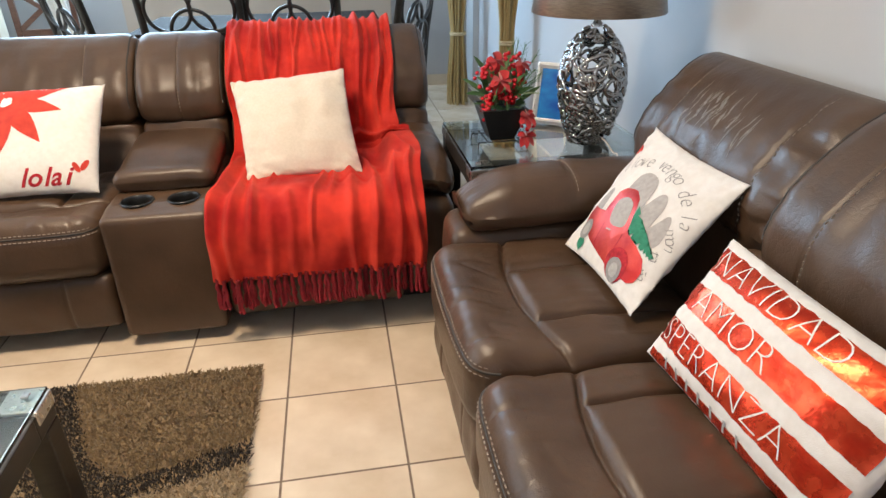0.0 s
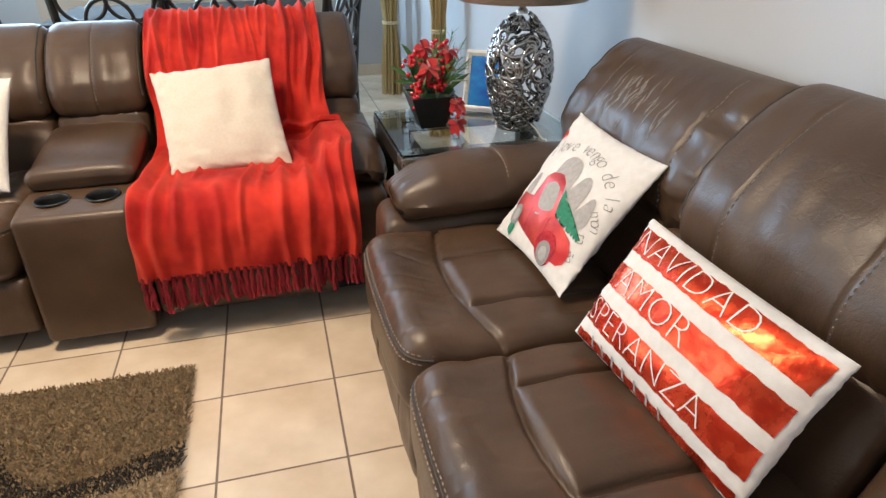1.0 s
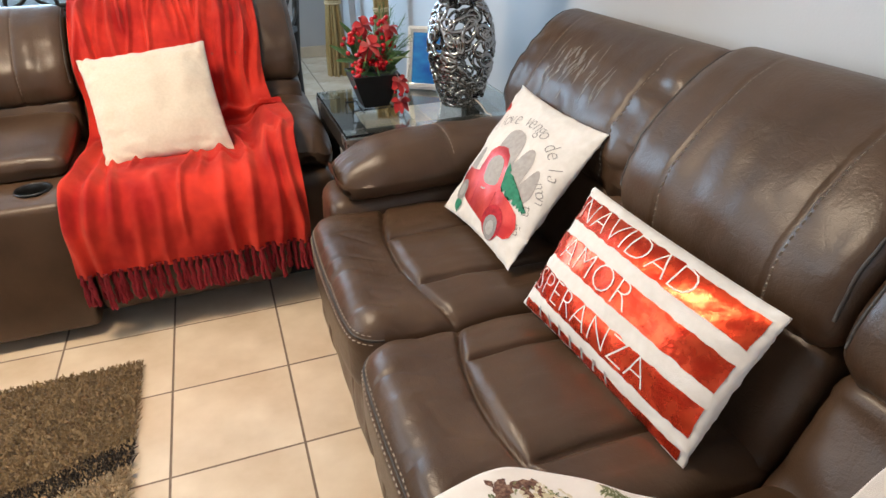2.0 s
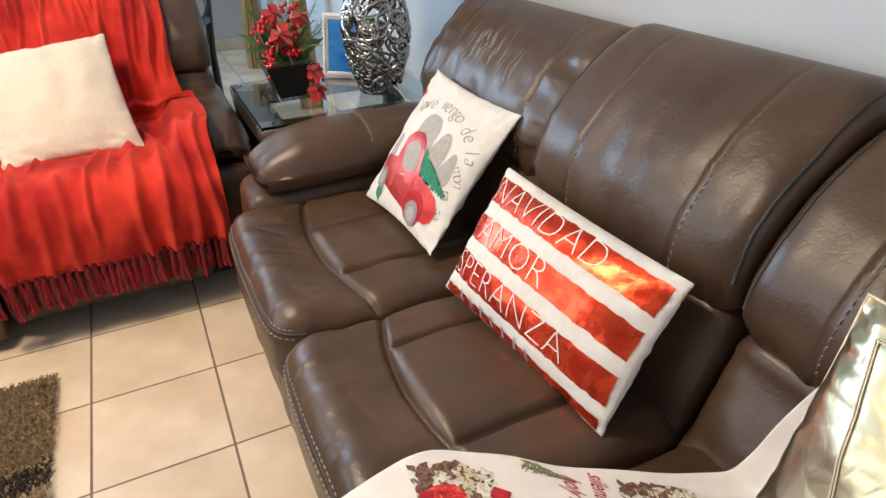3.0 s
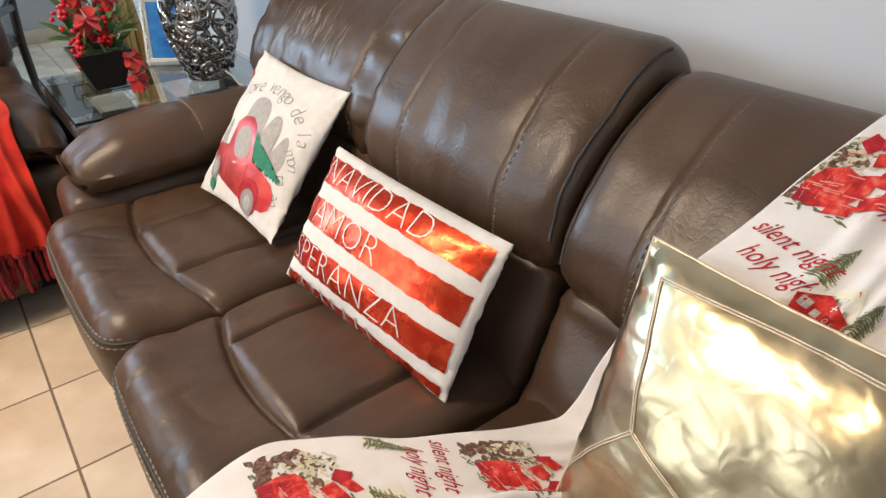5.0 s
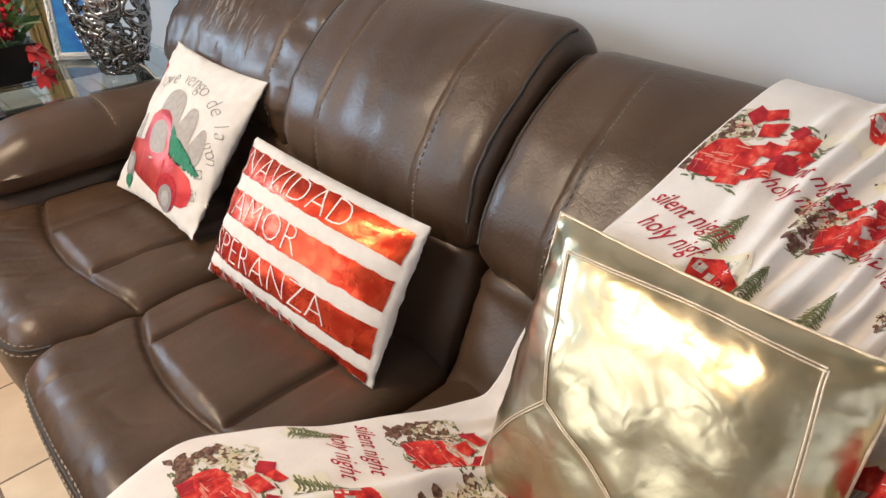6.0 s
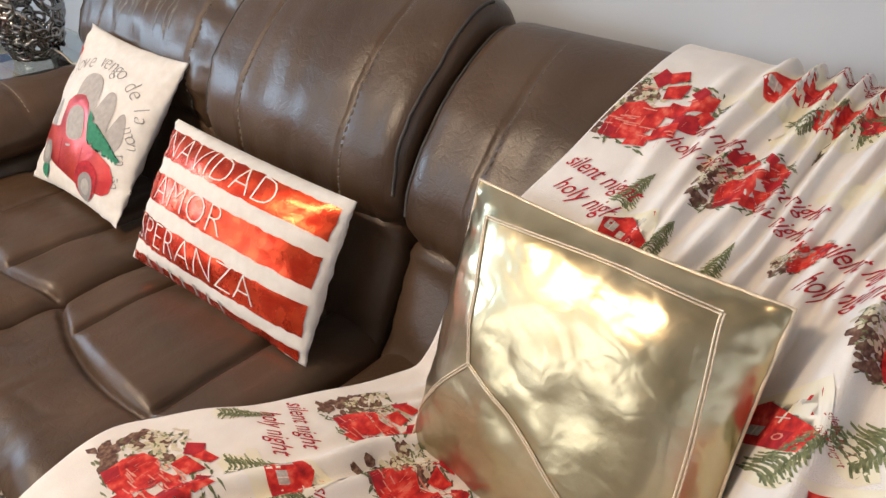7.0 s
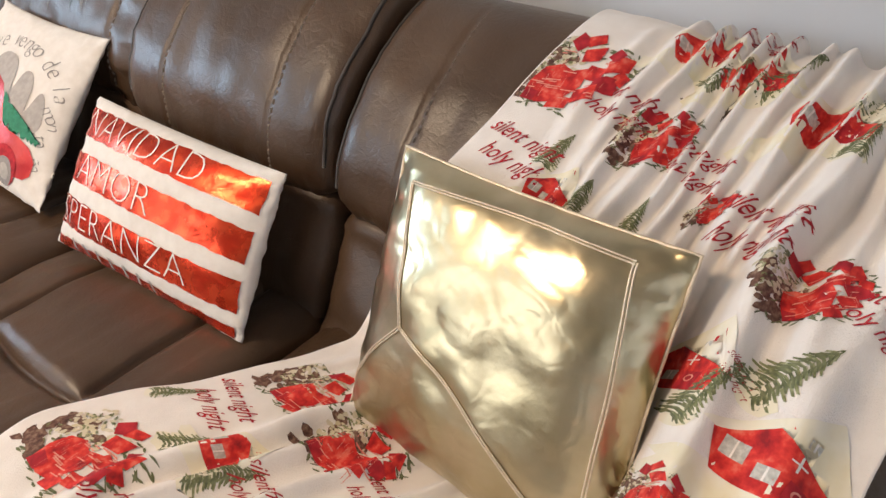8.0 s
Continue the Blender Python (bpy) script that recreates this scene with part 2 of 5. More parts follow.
def part(name, bm, mat, parent=None, label="", smooth=False):
    me = bpy.data.meshes.new(name)
    bmesh.ops.recalc_face_normals(bm, faces=bm.faces)
    bm.to_mesh(me)
    bm.free()
    me.materials.append(mat)
    if smooth:
        me.polygons.foreach_set("use_smooth", [True] * len(me.polygons))
    ob = new(name, me)
    if parent:
        under(ob, parent)
    if label:
        ob["label"] = label
    return ob


def box(x0, x1, y0, y1, z0, z1, bevel=0.004, bm=None, m=None):
    bm = bm or bmesh.new()
    r = bmesh.ops.create_cube(bm, size=1, matrix=Matrix.LocRotScale(((x0 + x1) / 2, (y0 + y1) / 2, (z0 + z1) / 2), None, (x1 - x0, y1 - y0, z1 - z0)))
    if bevel:
        es = list({e for v in r["verts"] for e in v.link_edges})
        out = bmesh.ops.bevel(bm, geom=es, offset=bevel, segments=2, affect="EDGES", profile=0.5)
        vs = list({v for f in out["faces"] for v in f.verts} | {v for v in r["verts"] if v.is_valid})
    else:
        vs = r["verts"]
    if m:
        bmesh.ops.transform(bm, matrix=m, verts=vs)
    return bm


def sheet_faces(n, k, wrap_n=False, wrap_k=False):
    return [(i * k + j, (i + 1) % n * k + j, (i + 1) % n * k + (j + 1) % k, i * k + (j + 1) % k)
            for i in range(n if wrap_n else n - 1) for j in range(k if wrap_k else k - 1)]


def tube_data(pts, radii, seg=8, closed=False):
    """Verts and faces of a tube along pts."""
    pts = [Vector(p) for p in pts]
    n = len(pts)
    if not hasattr(radii, "__len__"):
        radii = [radii] * n
    vs, side = [], None
    for i, p in enumerate(pts):
        a, b = (pts[(i - 1) % n], pts[(i + 1) % n]) if closed else (pts[max(i - 1, 0)], pts[min(i + 1, n - 1)])
        d = (b - a).normalized()
        if side is None:
            side = d.orthogonal().normalized()
        side = (side - d * side.dot(d)).normalized()
        up = d.cross(side)
        for j in range(seg):
            q = 2 * math.pi * j / seg
            vs.append(p + (side * math.cos(q) + up * math.sin(q)) * radii[i])
    fs = sheet_faces(n, seg, closed, True)
    if not closed:
        fs += [tuple(range(seg))[::-1], tuple((n - 1) * seg + j for j in range(seg))]
    return vs, fs


def join(chunks):
    vs, fs = [], []
    for v, f in chunks:
        o = len(vs)
        vs += list(v)
        fs += [tuple(i + o for i in q) for q in f]
    return vs, fs


def lathe(profile, seg=32, centre=(0, 0, 0)):
    cx, cy, cz = centre
    vs = [(cx + r * math.cos(2 * math.pi * j / seg), cy + r * math.sin(2 * math.pi * j / seg), cz + z) for r, z in profile for j in range(seg)]
    return vs, sheet_faces(len(profile), seg, False, True)


def smooth_line(pts, n, closed=False):
    """n points evenly along a Catmull-Rom curve through pts (any dimension)."""
    p = np.array(pts, float)
    k = len(p)
    out = []
    for i in range(k if closed else k - 1):
        a, b, c, d = (p[(i + o) % k] if closed else p[min(max(i + o, 0), k - 1)] for o in (-1, 0, 1, 2))
        for t in np.linspace(0, 1, 12, endpoint=False):
            out.append(0.5 * (2 * b + (c - a) * t + (2 * a - 5 * b + 4 * c - d) * t * t + (3 * b - a - 3 * c + d) * t ** 3))
    out.append(p[0] if closed else p[-1])
    out = np.array(out)
    s = np.concatenate([[0], np.cumsum(np.linalg.norm(np.diff(out[:, :2], axis=0), axis=1))])
    q = np.linspace(0, s[-1], n, endpoint=not closed)
    return np.stack([np.interp(q, s, out[:, i]) for i in range(out.shape[1])], 1)


def sstep(a, b, x):
    t = min(max((x - a) / (b - a), 0.0), 1.0)
    return t * t * (3 - 2 * t)


def soft_box(u0, u1, d0, d1, z0, z1, r, place, shape=None, n=(30, 30, 14)):
    """A closed box with rounded edges in sofa coordinates (u across, d deep, z up); shape(u, d, z, nu, nd, nz) returns a shifted point."""
    lo, hi = np.array([u0, d0, z0]), np.array([u1, d1, z1])
    mid, half = (lo + hi) / 2, (hi - lo) / 2
    ticks = []
    for i in range(3):
        e = min(r, half[i] * 0.98)
        edge = [-half[i] + e * (1 - math.cos(a)) for a in np.linspace(0, math.pi / 2, 6)]
        inner = list(np.linspace(-half[i] + e, half[i] - e, n[i]))[1:-1]
        ticks.append(edge + inner + [-v for v in edge[::-1]])
    index, vs, fs = {}, [], []

    def vert(i, j, k):
        key = (i, j, k)
        if key not in index:
            p = np.array([ticks[0][i], ticks[1][j], ticks[2][k]])
            core = np.clip(p, -(half - np.minimum(r, half * 0.98)), half - np.minimum(r, half * 0.98))
            w = p - core
            q = np.linalg.norm(w)
            nrm = w / q if q > 1e-9 else np.array([0, 0, 1.0])
            p = core + nrm * min(r, half.min() * 0.98) if q > 1e-9 else p
            p = p + mid
            if shape:
                p = shape(p[0], p[1], p[2], *nrm)
            index[key] = len(vs)
            vs.append(place(*p))
        return index[key]

    sizes = [len(t) for t in ticks]
    for ax in range(3):
        a, b = [q for q in range(3) if q != ax]
        for end in (0, sizes[ax] - 1):
            for i in range(sizes[a] - 1):
                for j in range(sizes[b] - 1):
                    c = []
                    for oi, oj in ((0, 0), (1, 0), (1, 1), (0, 1)):
                        key = [0, 0, 0]
                        key[ax], key[a], key[b] = end, i + oi, j + oj
                        c.append(vert(*key))
                    fs.append(tuple(c) if end else tuple(c[::-1]))
    return vs, fs


def groove(x, at, width, depth):
    return -depth * math.exp(-((x - at) / width) ** 2)


def wrinkle(u, d, z, size, amount, seed=0.0):
    return amount * noise.noise((u * size + seed, d * size, z * size))


# ---- sofa parts ----
UPPER_PAD = [(0.630, 0.640), (0.604, 0.652), (0.594, 0.70), (0.605, 0.765), (0.645, 0.828), (0.71, 0.897), (0.775, 0.948), (0.83, 0.972), (0.88, 0.965), (0.92, 0.93), (0.94, 0.85), (0.94, 0.70), (0.80, 0.635)]
LOWER_PAD = [(0.53, 0.38), (0.545, 0.46), (0.565, 0.52), (0.588, 0.57), (0.606, 0.612), (0.624, 0.643), (0.80, 0.652), (0.82, 0.40)]


def pad(name, loop, u0, u1, place, parent, seams=(), creases=0.004, seed=0.0, rows=130, lift=1.0, fold_end=0.0, recess=0.0):
    """A stuffed leather pad: the loop in depth and height, swept across from u0 to u1 with rounded ends and stitched grooves."""
    pts = smooth_line(loop, 56, True)
    if lift != 1.0:
        pts[:, 1] = 0.46 + (pts[:, 1] - 0.46) * lift
    pts[:, 0] += recess * np.clip(1 - (pts[:, 0] - 0.59) / 0.35, 0, 1)
    c = pts.mean(0)
    low = pts[:, 1].min()
    half, mid = (u1 - u0) / 2, (u0 + u1) / 2
    vs = []
    for i in range(rows):
        a = -1 + 2 * i / (rows - 1)
        a = math.copysign(1 - (1 - abs(a)) ** 1.35, a)
        u = mid + a * half
        edge = (half - abs(u - mid)) / 0.052
        e = 1 - math.sqrt(max(0.0, 1 - (1 - min(edge, 1)) ** 2))
        s = 1 - 0.22 * e
        g = sum(groove(u, q, 0.0042, 0.0048) + groove(u, q, 0.016, 0.0010) for q in seams)
        puff = 0.008 * math.cos(min(abs(u - mid) / half, 1) * math.pi / 2)
        for k, (d, z) in enumerate(pts):
            w = np.array([d, z]) - c
            ln = np.linalg.norm(w)
            front = sstep(0.86, 0.70, d)
            bulge = (g + puff) * front + wrinkle(u * 2.0, d, z, 9, creases * 1.5, seed) * front + wrinkle(u * 0.6, d * 3, z * 3, 14, creases, seed + 5) * front
            hem = math.exp(-((z - low) / 0.035) ** 2) * front
            bulge += hem * (0.0045 * noise.noise((u * 26, z * 9, seed + 8)) + 0.003 * noise.noise((u * 55, z * 14, seed)))
            bulge += 0.004 * math.exp(-(edge / 0.9) ** 2) * noise.noise((u * 10, d * 26 + z * 26, seed + 3)) * front
            if fold_end:
                near = (0.25 + 0.75 * sstep(0.22, 0.05, u - u0)) * front
                bulge += near * fold_end * (noise.noise((u * 9 + z * 6, z * 34, seed)) + 0.6 * noise.noise((u * 20 - z * 20, z * 50, seed + 2)))
            q = c + w * s * (1 + bulge / ln)
            vs.append(place(u, q[0], q[1]))
    fs = sheet_faces(rows, len(pts), False, True)
    k = len(pts)
    vs += [place(u0, *c), place(u1, *c)]
    fs += [(len(vs) - 2, (j + 1) % k, j) for j in range(k)] + [(len(vs) - 1, (rows - 1) * k + j, (rows - 1) * k + (j + 1) % k) for j in range(k)]
    ob = mesh_part(name, vs, fs, LEATHER, parent, fix=True)
    front = [j for j in range(k) if pts[j, 0] < 0.90]
    if rows > 100:
        for side, i in ((0, 7), (1, rows - 8)):
            ring = sorted(front, key=lambda j: pts[j, 1])
            edge = [vs[i * k + j] for j in ring if pts[j, 0] < 0.86 and pts[j, 1] > 0.46 + 0.225 * lift]
            if len(edge) > 6:
                mesh_part("piping", *tube_data(edge, 0.0032, 8), PIPING, ob)
    return ob


def stitches(line, normal_of, parent, name="stitching", pitch=0.0140, length=0.0092, r=0.0019, mat=None):
    """A row of short raised threads along a line of points."""
    line = [Vector(p) for p in line]
    s = [0.0]
    for a, b in zip(line, line[1:]):
        s.append(s[-1] + (b - a).length)
    arr, chunks, q = np.array(line), [], 0.0
    while q + length < s[-1]:
        a, b = (Vector([np.interp(w, s, arr[:, i]) for i in range(3)]) for w in (q, q + length))
        d = (b - a).normalized()
        nrm = Vector(normal_of(a)).normalized()
        side = d.cross(nrm) * r
        top = nrm * r * 1.4
        chunks.append(([a - side, a + side, b + side, b - side, (a * 0.8 + b * 0.2) + top, (a * 0.2 + b * 0.8) + top], [(0, 1, 4), (2, 3, 5), (1, 2, 5, 4), (3, 0, 4, 5)]))
        q += pitch
    return mesh_part(name, *join(chunks), mat or THREAD, parent, smooth=False)


def on_surface(ob, pts, way, lift=0.0006):
    """The points thrown along way onto the mesh of ob."""
    from mathutils.bvhtree import BVHTree
    me = ob.data
    tree = BVHTree.FromPolygons([v.co for v in me.vertices], [tuple(p.vertices) for p in me.polygons])
    out = []
    for p in pts:
        hit, nrm, _, _ = tree.ray_cast(Vector(p), Vector(way))
        if hit:
            out.append(hit - Vector(way).normalized() * lift)
    return out


def seat_shape(u0, u1, left, right, seam_d, seed):
    """Grooves and stuffing of a seat: a front roll, and behind it a middle panel between two strips."""
    mid, half = (u0 + u1) / 2, (u1 - u0) / 2

    def shape(u, d, z, nu, nd, nz):
        t = (u - mid) / half
        top = sstep(0.3, 0.8, nz)
        seam = seam_d + 0.055 * t * t
        dz = 0.0
        dz += groove(d, seam, 0.0065, 0.014) + groove(d, seam, 0.02, 0.005)
        inner = sstep(seam, seam + 0.03, d)
        dz += inner * (groove(u, left, 0.006, 0.013) + groove(u, right, 0.006, 0.013) + groove(u, left, 0.02, 0.005) + groove(u, right, 0.02, 0.005))
        if d > seam:
            w = min(max((u - min(left, right)) / abs(right - left), 0), 1)
            dz += inner * 0.012 * math.sin(w * math.pi) ** 0.6 if 0 < w < 1 else 0
        dz += 0.016 * (1 - abs(t) ** 4) * sstep(seam, 0.02, d) - 0.012 * sstep(0.3, 0.6, d)
        dz += wrinkle(u, d, z, 11, 0.006, seed) + wrinkle(u * 3, d, z, 14, 0.002, seed + 3) - 0.0035 * max(0.0, 1 - 7 * abs(noise.noise((u * 13 + d * 4, d * 7, seed + 6)))) * sstep(seam, 0.06, d)
        roll = sstep(0.20, 0.0, d)
        return np.array([u, d + roll * (0.020 * abs(t) ** 6 - 0.010 * (1 - t * t) * (1 - top)), z + dz * top])

    return shape


def seat(place, parent, u0, u1, left, right, seam_d=0.175, seed=0.0):
    vs, fs = soft_box(u0, u1, 0.0, 0.60, 0.262, 0.466, 0.062, place, seat_shape(u0, u1, left, right, seam_d, seed), (110, 110, 12))
    ob = mesh_part("seat_cushion", vs, fs, LEATHER, parent, fix=True)
    vs, fs = soft_box(u0 + 0.006, u1 - 0.006, 0.026, 0.13, 0.062, 0.272, 0.032, place, lambda u, d, z, *q: np.array([u, d - 0.014 * math.sin((z - 0.06) / 0.22 * math.pi) - sum(groove(u, u0 + (u1 - u0) * k, 0.007, 0.008) for k in (0.26, 0.74)) * (d < 0.06) + wrinkle(u, d, z, 12, 0.005, seed), z]), (90, 4, 14))
    front = mesh_part("footrest_panel", vs, fs, LEATHER, parent, fix=True)
    return ob, front


def rolled_arm(place, parent, u0, u1, seed, front=0.10, drop=0.0):
    vs, fs = soft_box(u0 + 0.02, u1 - 0.02, front - 0.03, 0.90, 0.06, 0.50 - drop, 0.05, place, lambda u, d, z, *q: np.array([u, d + wrinkle(u, d, z, 9, 0.006, seed), z]), (10, 24, 16))
    body = mesh_part("arm_body", vs, fs, LEATHER, parent, fix=True)
    mid = (u0 + u1) / 2

    def arm(u, d, z, nu, nd, nz):
        crown = 0.030 * math.cos(min(abs(u - mid) / (u1 - u0) * 2, 1) * math.pi / 2)
        nose = sstep(front + 0.16, front, d)
        dz = crown + 0.012 * sstep(front, front + 0.3, d) - 0.045 * nose * (z > 0.55) + wrinkle(u, d, z, 10, 0.007, seed)
        dz += sstep(front + 0.13, front + 0.02, d) * (0.006 * noise.noise((u * 34, d * 12, z * 20 + seed)) + 0.004 * noise.noise((u * 60, d * 25, z * 40 + seed)))
        dz += groove(d, 0.43, 0.010, 0.006) * sstep(0.2, 0.7, nz)
        return np.array([mid + (u - mid) * (1 - 0.12 * nose), d, z + dz - drop])

    vs, fs = soft_box(u0, u1, front, 0.80, 0.472, 0.602, 0.062, place, arm, (28, 80, 12))
    top = mesh_part("armrest_pad", vs, fs, LEATHER, parent, fix=True)
    return body, top


# ---- the long sofa along the wall ----
def place_a(u, d, z):
    return (0.45 + d, u, z)


def place_b(u, d, z):
    return (u, 0.375 + d, z)


def line_stitches(ob, pts, way, parent):
    out = on_surface(ob, pts, way)
    if len(out) > 2:
        return stitches(out, lambda p: (-way[0], -way[1], -way[2]), parent)


sofa_a = thing("reclining_sofa", (0.9, -0.82, 0), "three-seat brown-grey leather reclining sofa, worn and creased", "sofa", "leather sofas")
SEATS_A = [(-0.552, 0.055, -0.158, -0.395), (-1.098, -0.558, -0.692, -0.965), (-1.66, -1.104, -1.25, -1.52)]
for i, (a, b, l, r) in enumerate(SEATS_A):
    cushion, front = seat(place_a, sofa_a, a, b, l, r, seed=3.1 * i)
    for z in (0.424, 0.442):
        line_stitches(cushion, [(0.2, y, z) for y in np.linspace(a + 0.012, b - 0.012, 70)], (1, 0, 0), cushion)
    edge = on_surface(cushion, [(0.2, y, 0.433) for y in np.linspace(a + 0.008, b - 0.008, 60)], (1, 0, 0), 0.0)
    mesh_part("piping", *tube_data(edge, 0.0032, 8), PIPING, cushion)
BACKS_A = [(-0.535, 0.17, (-0.40, 0.03)), (-1.092, -0.538, (-0.963, -0.68)), (-1.81, -1.095, (-1.60, -1.235))]
for i, (a, b, seams) in enumerate(BACKS_A):
    upper = pad("back_cushion", UPPER_PAD, a, b, place_a, sofa_a, seams, 0.0035, 2.3 * i, lift=(0.955, 1.0, 0.93)[i], fold_end=(0.020, 0.002, 0.006)[i], recess=(0.055, 0.0, 0.0)[i])
    pad("lumbar_cushion", LOWER_PAD, a + 0.005, b - 0.005, place_a, sofa_a, (), 0.005, 7 + i, rows=40, lift=(0.955, 1.0, 0.93)[i], recess=(0.045, 0.0, 0.0)[i])
    for q in seams:
        for o in (-0.007,):
            line_stitches(upper, [(0.6, q + o, z) for z in np.linspace(0.66, 0.965, 60)], (1, 0, 0), upper)
vs, fs = soft_box(-1.84, 0.19, 0.78, 0.955, 0.05, 0.90, 0.05, place_a, None, (10, 4, 8))
mesh_part("back_shell", vs, fs, LEATHER, sofa_a, fix=True)
vs, fs = soft_box(-1.85, 0.21, 0.10, 0.90, 0.03, 0.30, 0.02, place_a, None, (6, 6, 3))
mesh_part("base", vs, fs, DARK_GAP, sofa_a, "dark fabric underside", fix=True)
for u0, u1, sd in ((-0.005, 0.255, 1.0), (-1.93, -1.705, 4.0)):
    body, top = rolled_arm(place_a, sofa_a, u0, u1, sd)
    line_stitches(top, [(0.88 + 0.006, y, 0.9) for y in np.linspace(u0 + 0.02, u1 - 0.02, 30)], (0, 0, -1), top)
for x, y in ((0.6, 0.1), (0.6, -1.75), (1.3, 0.1), (1.3, -1.75)):
    mesh_part("foot", *lathe([(0.0, 0.0), (0.025, 0.0), (0.03, 0.04), (0.0, 0.04)], 12, (x, y, 0)), BLACK_WOOD, sofa_a, fix=True)

# ---- the loveseat with the console ----
LIFT_B = 0.90
sofa_b = thing("reclining_loveseat", (-0.3, 0.85, 0), "brown-grey leather reclining loveseat with a centre console", "sofa", "leather sofas")
for i, (a, b, l, r) in enumerate(((-1.17, -0.553, -1.0, -0.72), (-0.205, 0.42, -0.05, 0.25))):
    cushion, front = seat(place_b, sofa_b, a, b, l, r, seed=11 + 2.7 * i)
    for z in (0.424, 0.442):
        line_stitches(cushion, [(x, 0.1, z) for x in np.linspace(a + 0.012, b - 0.012, 60)], (0, 1, 0), cushion)
    edge = on_surface(cushion, [(x, 0.1, 0.433) for x in np.linspace(a + 0.008, b - 0.008, 60)], (0, 1, 0), 0.0)
    mesh_part("piping", *tube_data(edge, 0.0032, 8), PIPING, cushion)
for i, (a, b, seams) in enumerate(((-1.25, -0.537, (-1.06, -0.71)), (-0.533, -0.205, (-0.37,)), (-0.20, 0.60, (-0.02, 0.40)))):
    upper = pad("back_cushion", UPPER_PAD, a, b, place_b, sofa_b, seams, 0.005, 20 + 2.3 * i, lift=LIFT_B)
    pad("lumbar_cushion", LOWER_PAD, a + 0.005, b - 0.005, place_b, sofa_b, (), 0.005, 27 + i, rows=40, lift=LIFT_B)
    for q in seams:
        line_stitches(upper, [(q, 0.6, z) for z in np.linspace(0.66, 0.90, 50)], (0, 1, 0), upper)
vs, fs = soft_box(-1.27, 0.60, 0.78, 0.955, 0.05, 0.83, 0.05, place_b, None, (10, 4, 8))
mesh_part("back_shell", vs, fs, LEATHER, sofa_b, fix=True)
vs, fs = soft_box(-1.27, 0.60, 0.10, 0.90, 0.03, 0.30, 0.02, place_b, None, (6, 6, 3))
mesh_part("base", vs, fs, DARK_GAP, sofa_b, "dark fabric underside", fix=True)
rolled_arm(place_b, sofa_b, 0.40, 0.63, 9.0, drop=0.075)
rolled_arm(place_b, sofa_b, -1.40, -1.16, 13.0, drop=0.075)
# console: box with two cup wells in its top, a padded lid behind them
CUPS = ((-0.448, 0.108), (-0.302, 0.110))


def console_shape(u, d, z, nu, nd, nz):
    dip = 0.0
    if nz > 0.9:
        for cx, cd in CUPS:
            dip = max(dip, 0.075 * sstep(0.0485, 0.0435, math.hypot(u - cx, d - cd)))
    return np.array([u, d + 0.02 * (z - 0.3) * (d < 0.2), z - 0.012 * (z > 0.45) * sstep(0.10, 0.0, d) - dip])


vs, fs = soft_box(-0.547, -0.212, -0.004, 0.58, 0.04, 0.488, 0.022, place_b, console_shape, (110, 190, 14))
console = mesh_part("console", vs, fs, LEATHER, sofa_b, fix=True)
vs, fs = soft_box(-0.545, -0.214, 0.185, 0.60, 0.484, 0.555, 0.035, place_b, lambda u, d, z, *q: np.array([u, d, z + (0.035 * sstep(0.2, 0.6, d) + 0.012 * (1 - ((u + 0.38) / 0.17) ** 2)) * (z > 0.50) + wrinkle(u, d, z, 9, 0.004)]), (24, 24, 6))
mesh_part("console_lid", vs, fs, LEATHER, sofa_b, "padded leather lid", fix=True)
for cx, cd in CUPS:
    mesh_part("cup_holder", *lathe([(0.0400, -0.066), (0.0455, -0.012), (0.0470, 0.002), (0.0495, 0.0045), (0.0525, 0.004), (0.0535, 0.0)], 40, (cx, 0.375 + cd + 0.004, 0.4885)), POT_BLACK, console, "black plastic cup well")
    mesh_part("cup_floor", *lathe([(0.0, -0.066), (0.041, -0.066)], 40, (cx, 0.375 + cd + 0.004, 0.4885)), POT_BLACK, console)

# scuffed streaks on the far back cushion
worn_on = [o for o in sofa_a.children if o.name.startswith("back_cushion")][0]
rng = random.Random(17)
for i in range(44):
    y, z = rng.uniform(-0.30, -0.02), 0.845 + rng.gauss(0, 0.022)
    ln, w, sl = rng.uniform(0.02, 0.06), rng.uniform(0.0012, 0.0045), rng.uniform(-0.02, 0.02)
    rim = []
    for t in np.linspace(0, 1, 8):
        q = w * math.sin(math.pi * t) ** 0.7 * rng.uniform(0.6, 1.2)
        rim.append((y + sl * t, z + ln * (t - 0.5), q))
    left = on_surface(worn_on, [(0.8, a - q, b) for a, b, q in rim], (1, 0, 0), 0.0012)
    right = on_surface(worn_on, [(0.8, a + q + 0.0006, b) for a, b, q in rim], (1, 0, 0), 0.0012)
    if len(left) == len(right) == 8:
        mesh_part("scuff_mark", [v for lr in zip(left, right) for v in lr], [(2 * k, 2 * k + 1, 2 * k + 3, 2 * k + 2) for k in range(7)], WORN, worn_on, "pale scuffed streak")

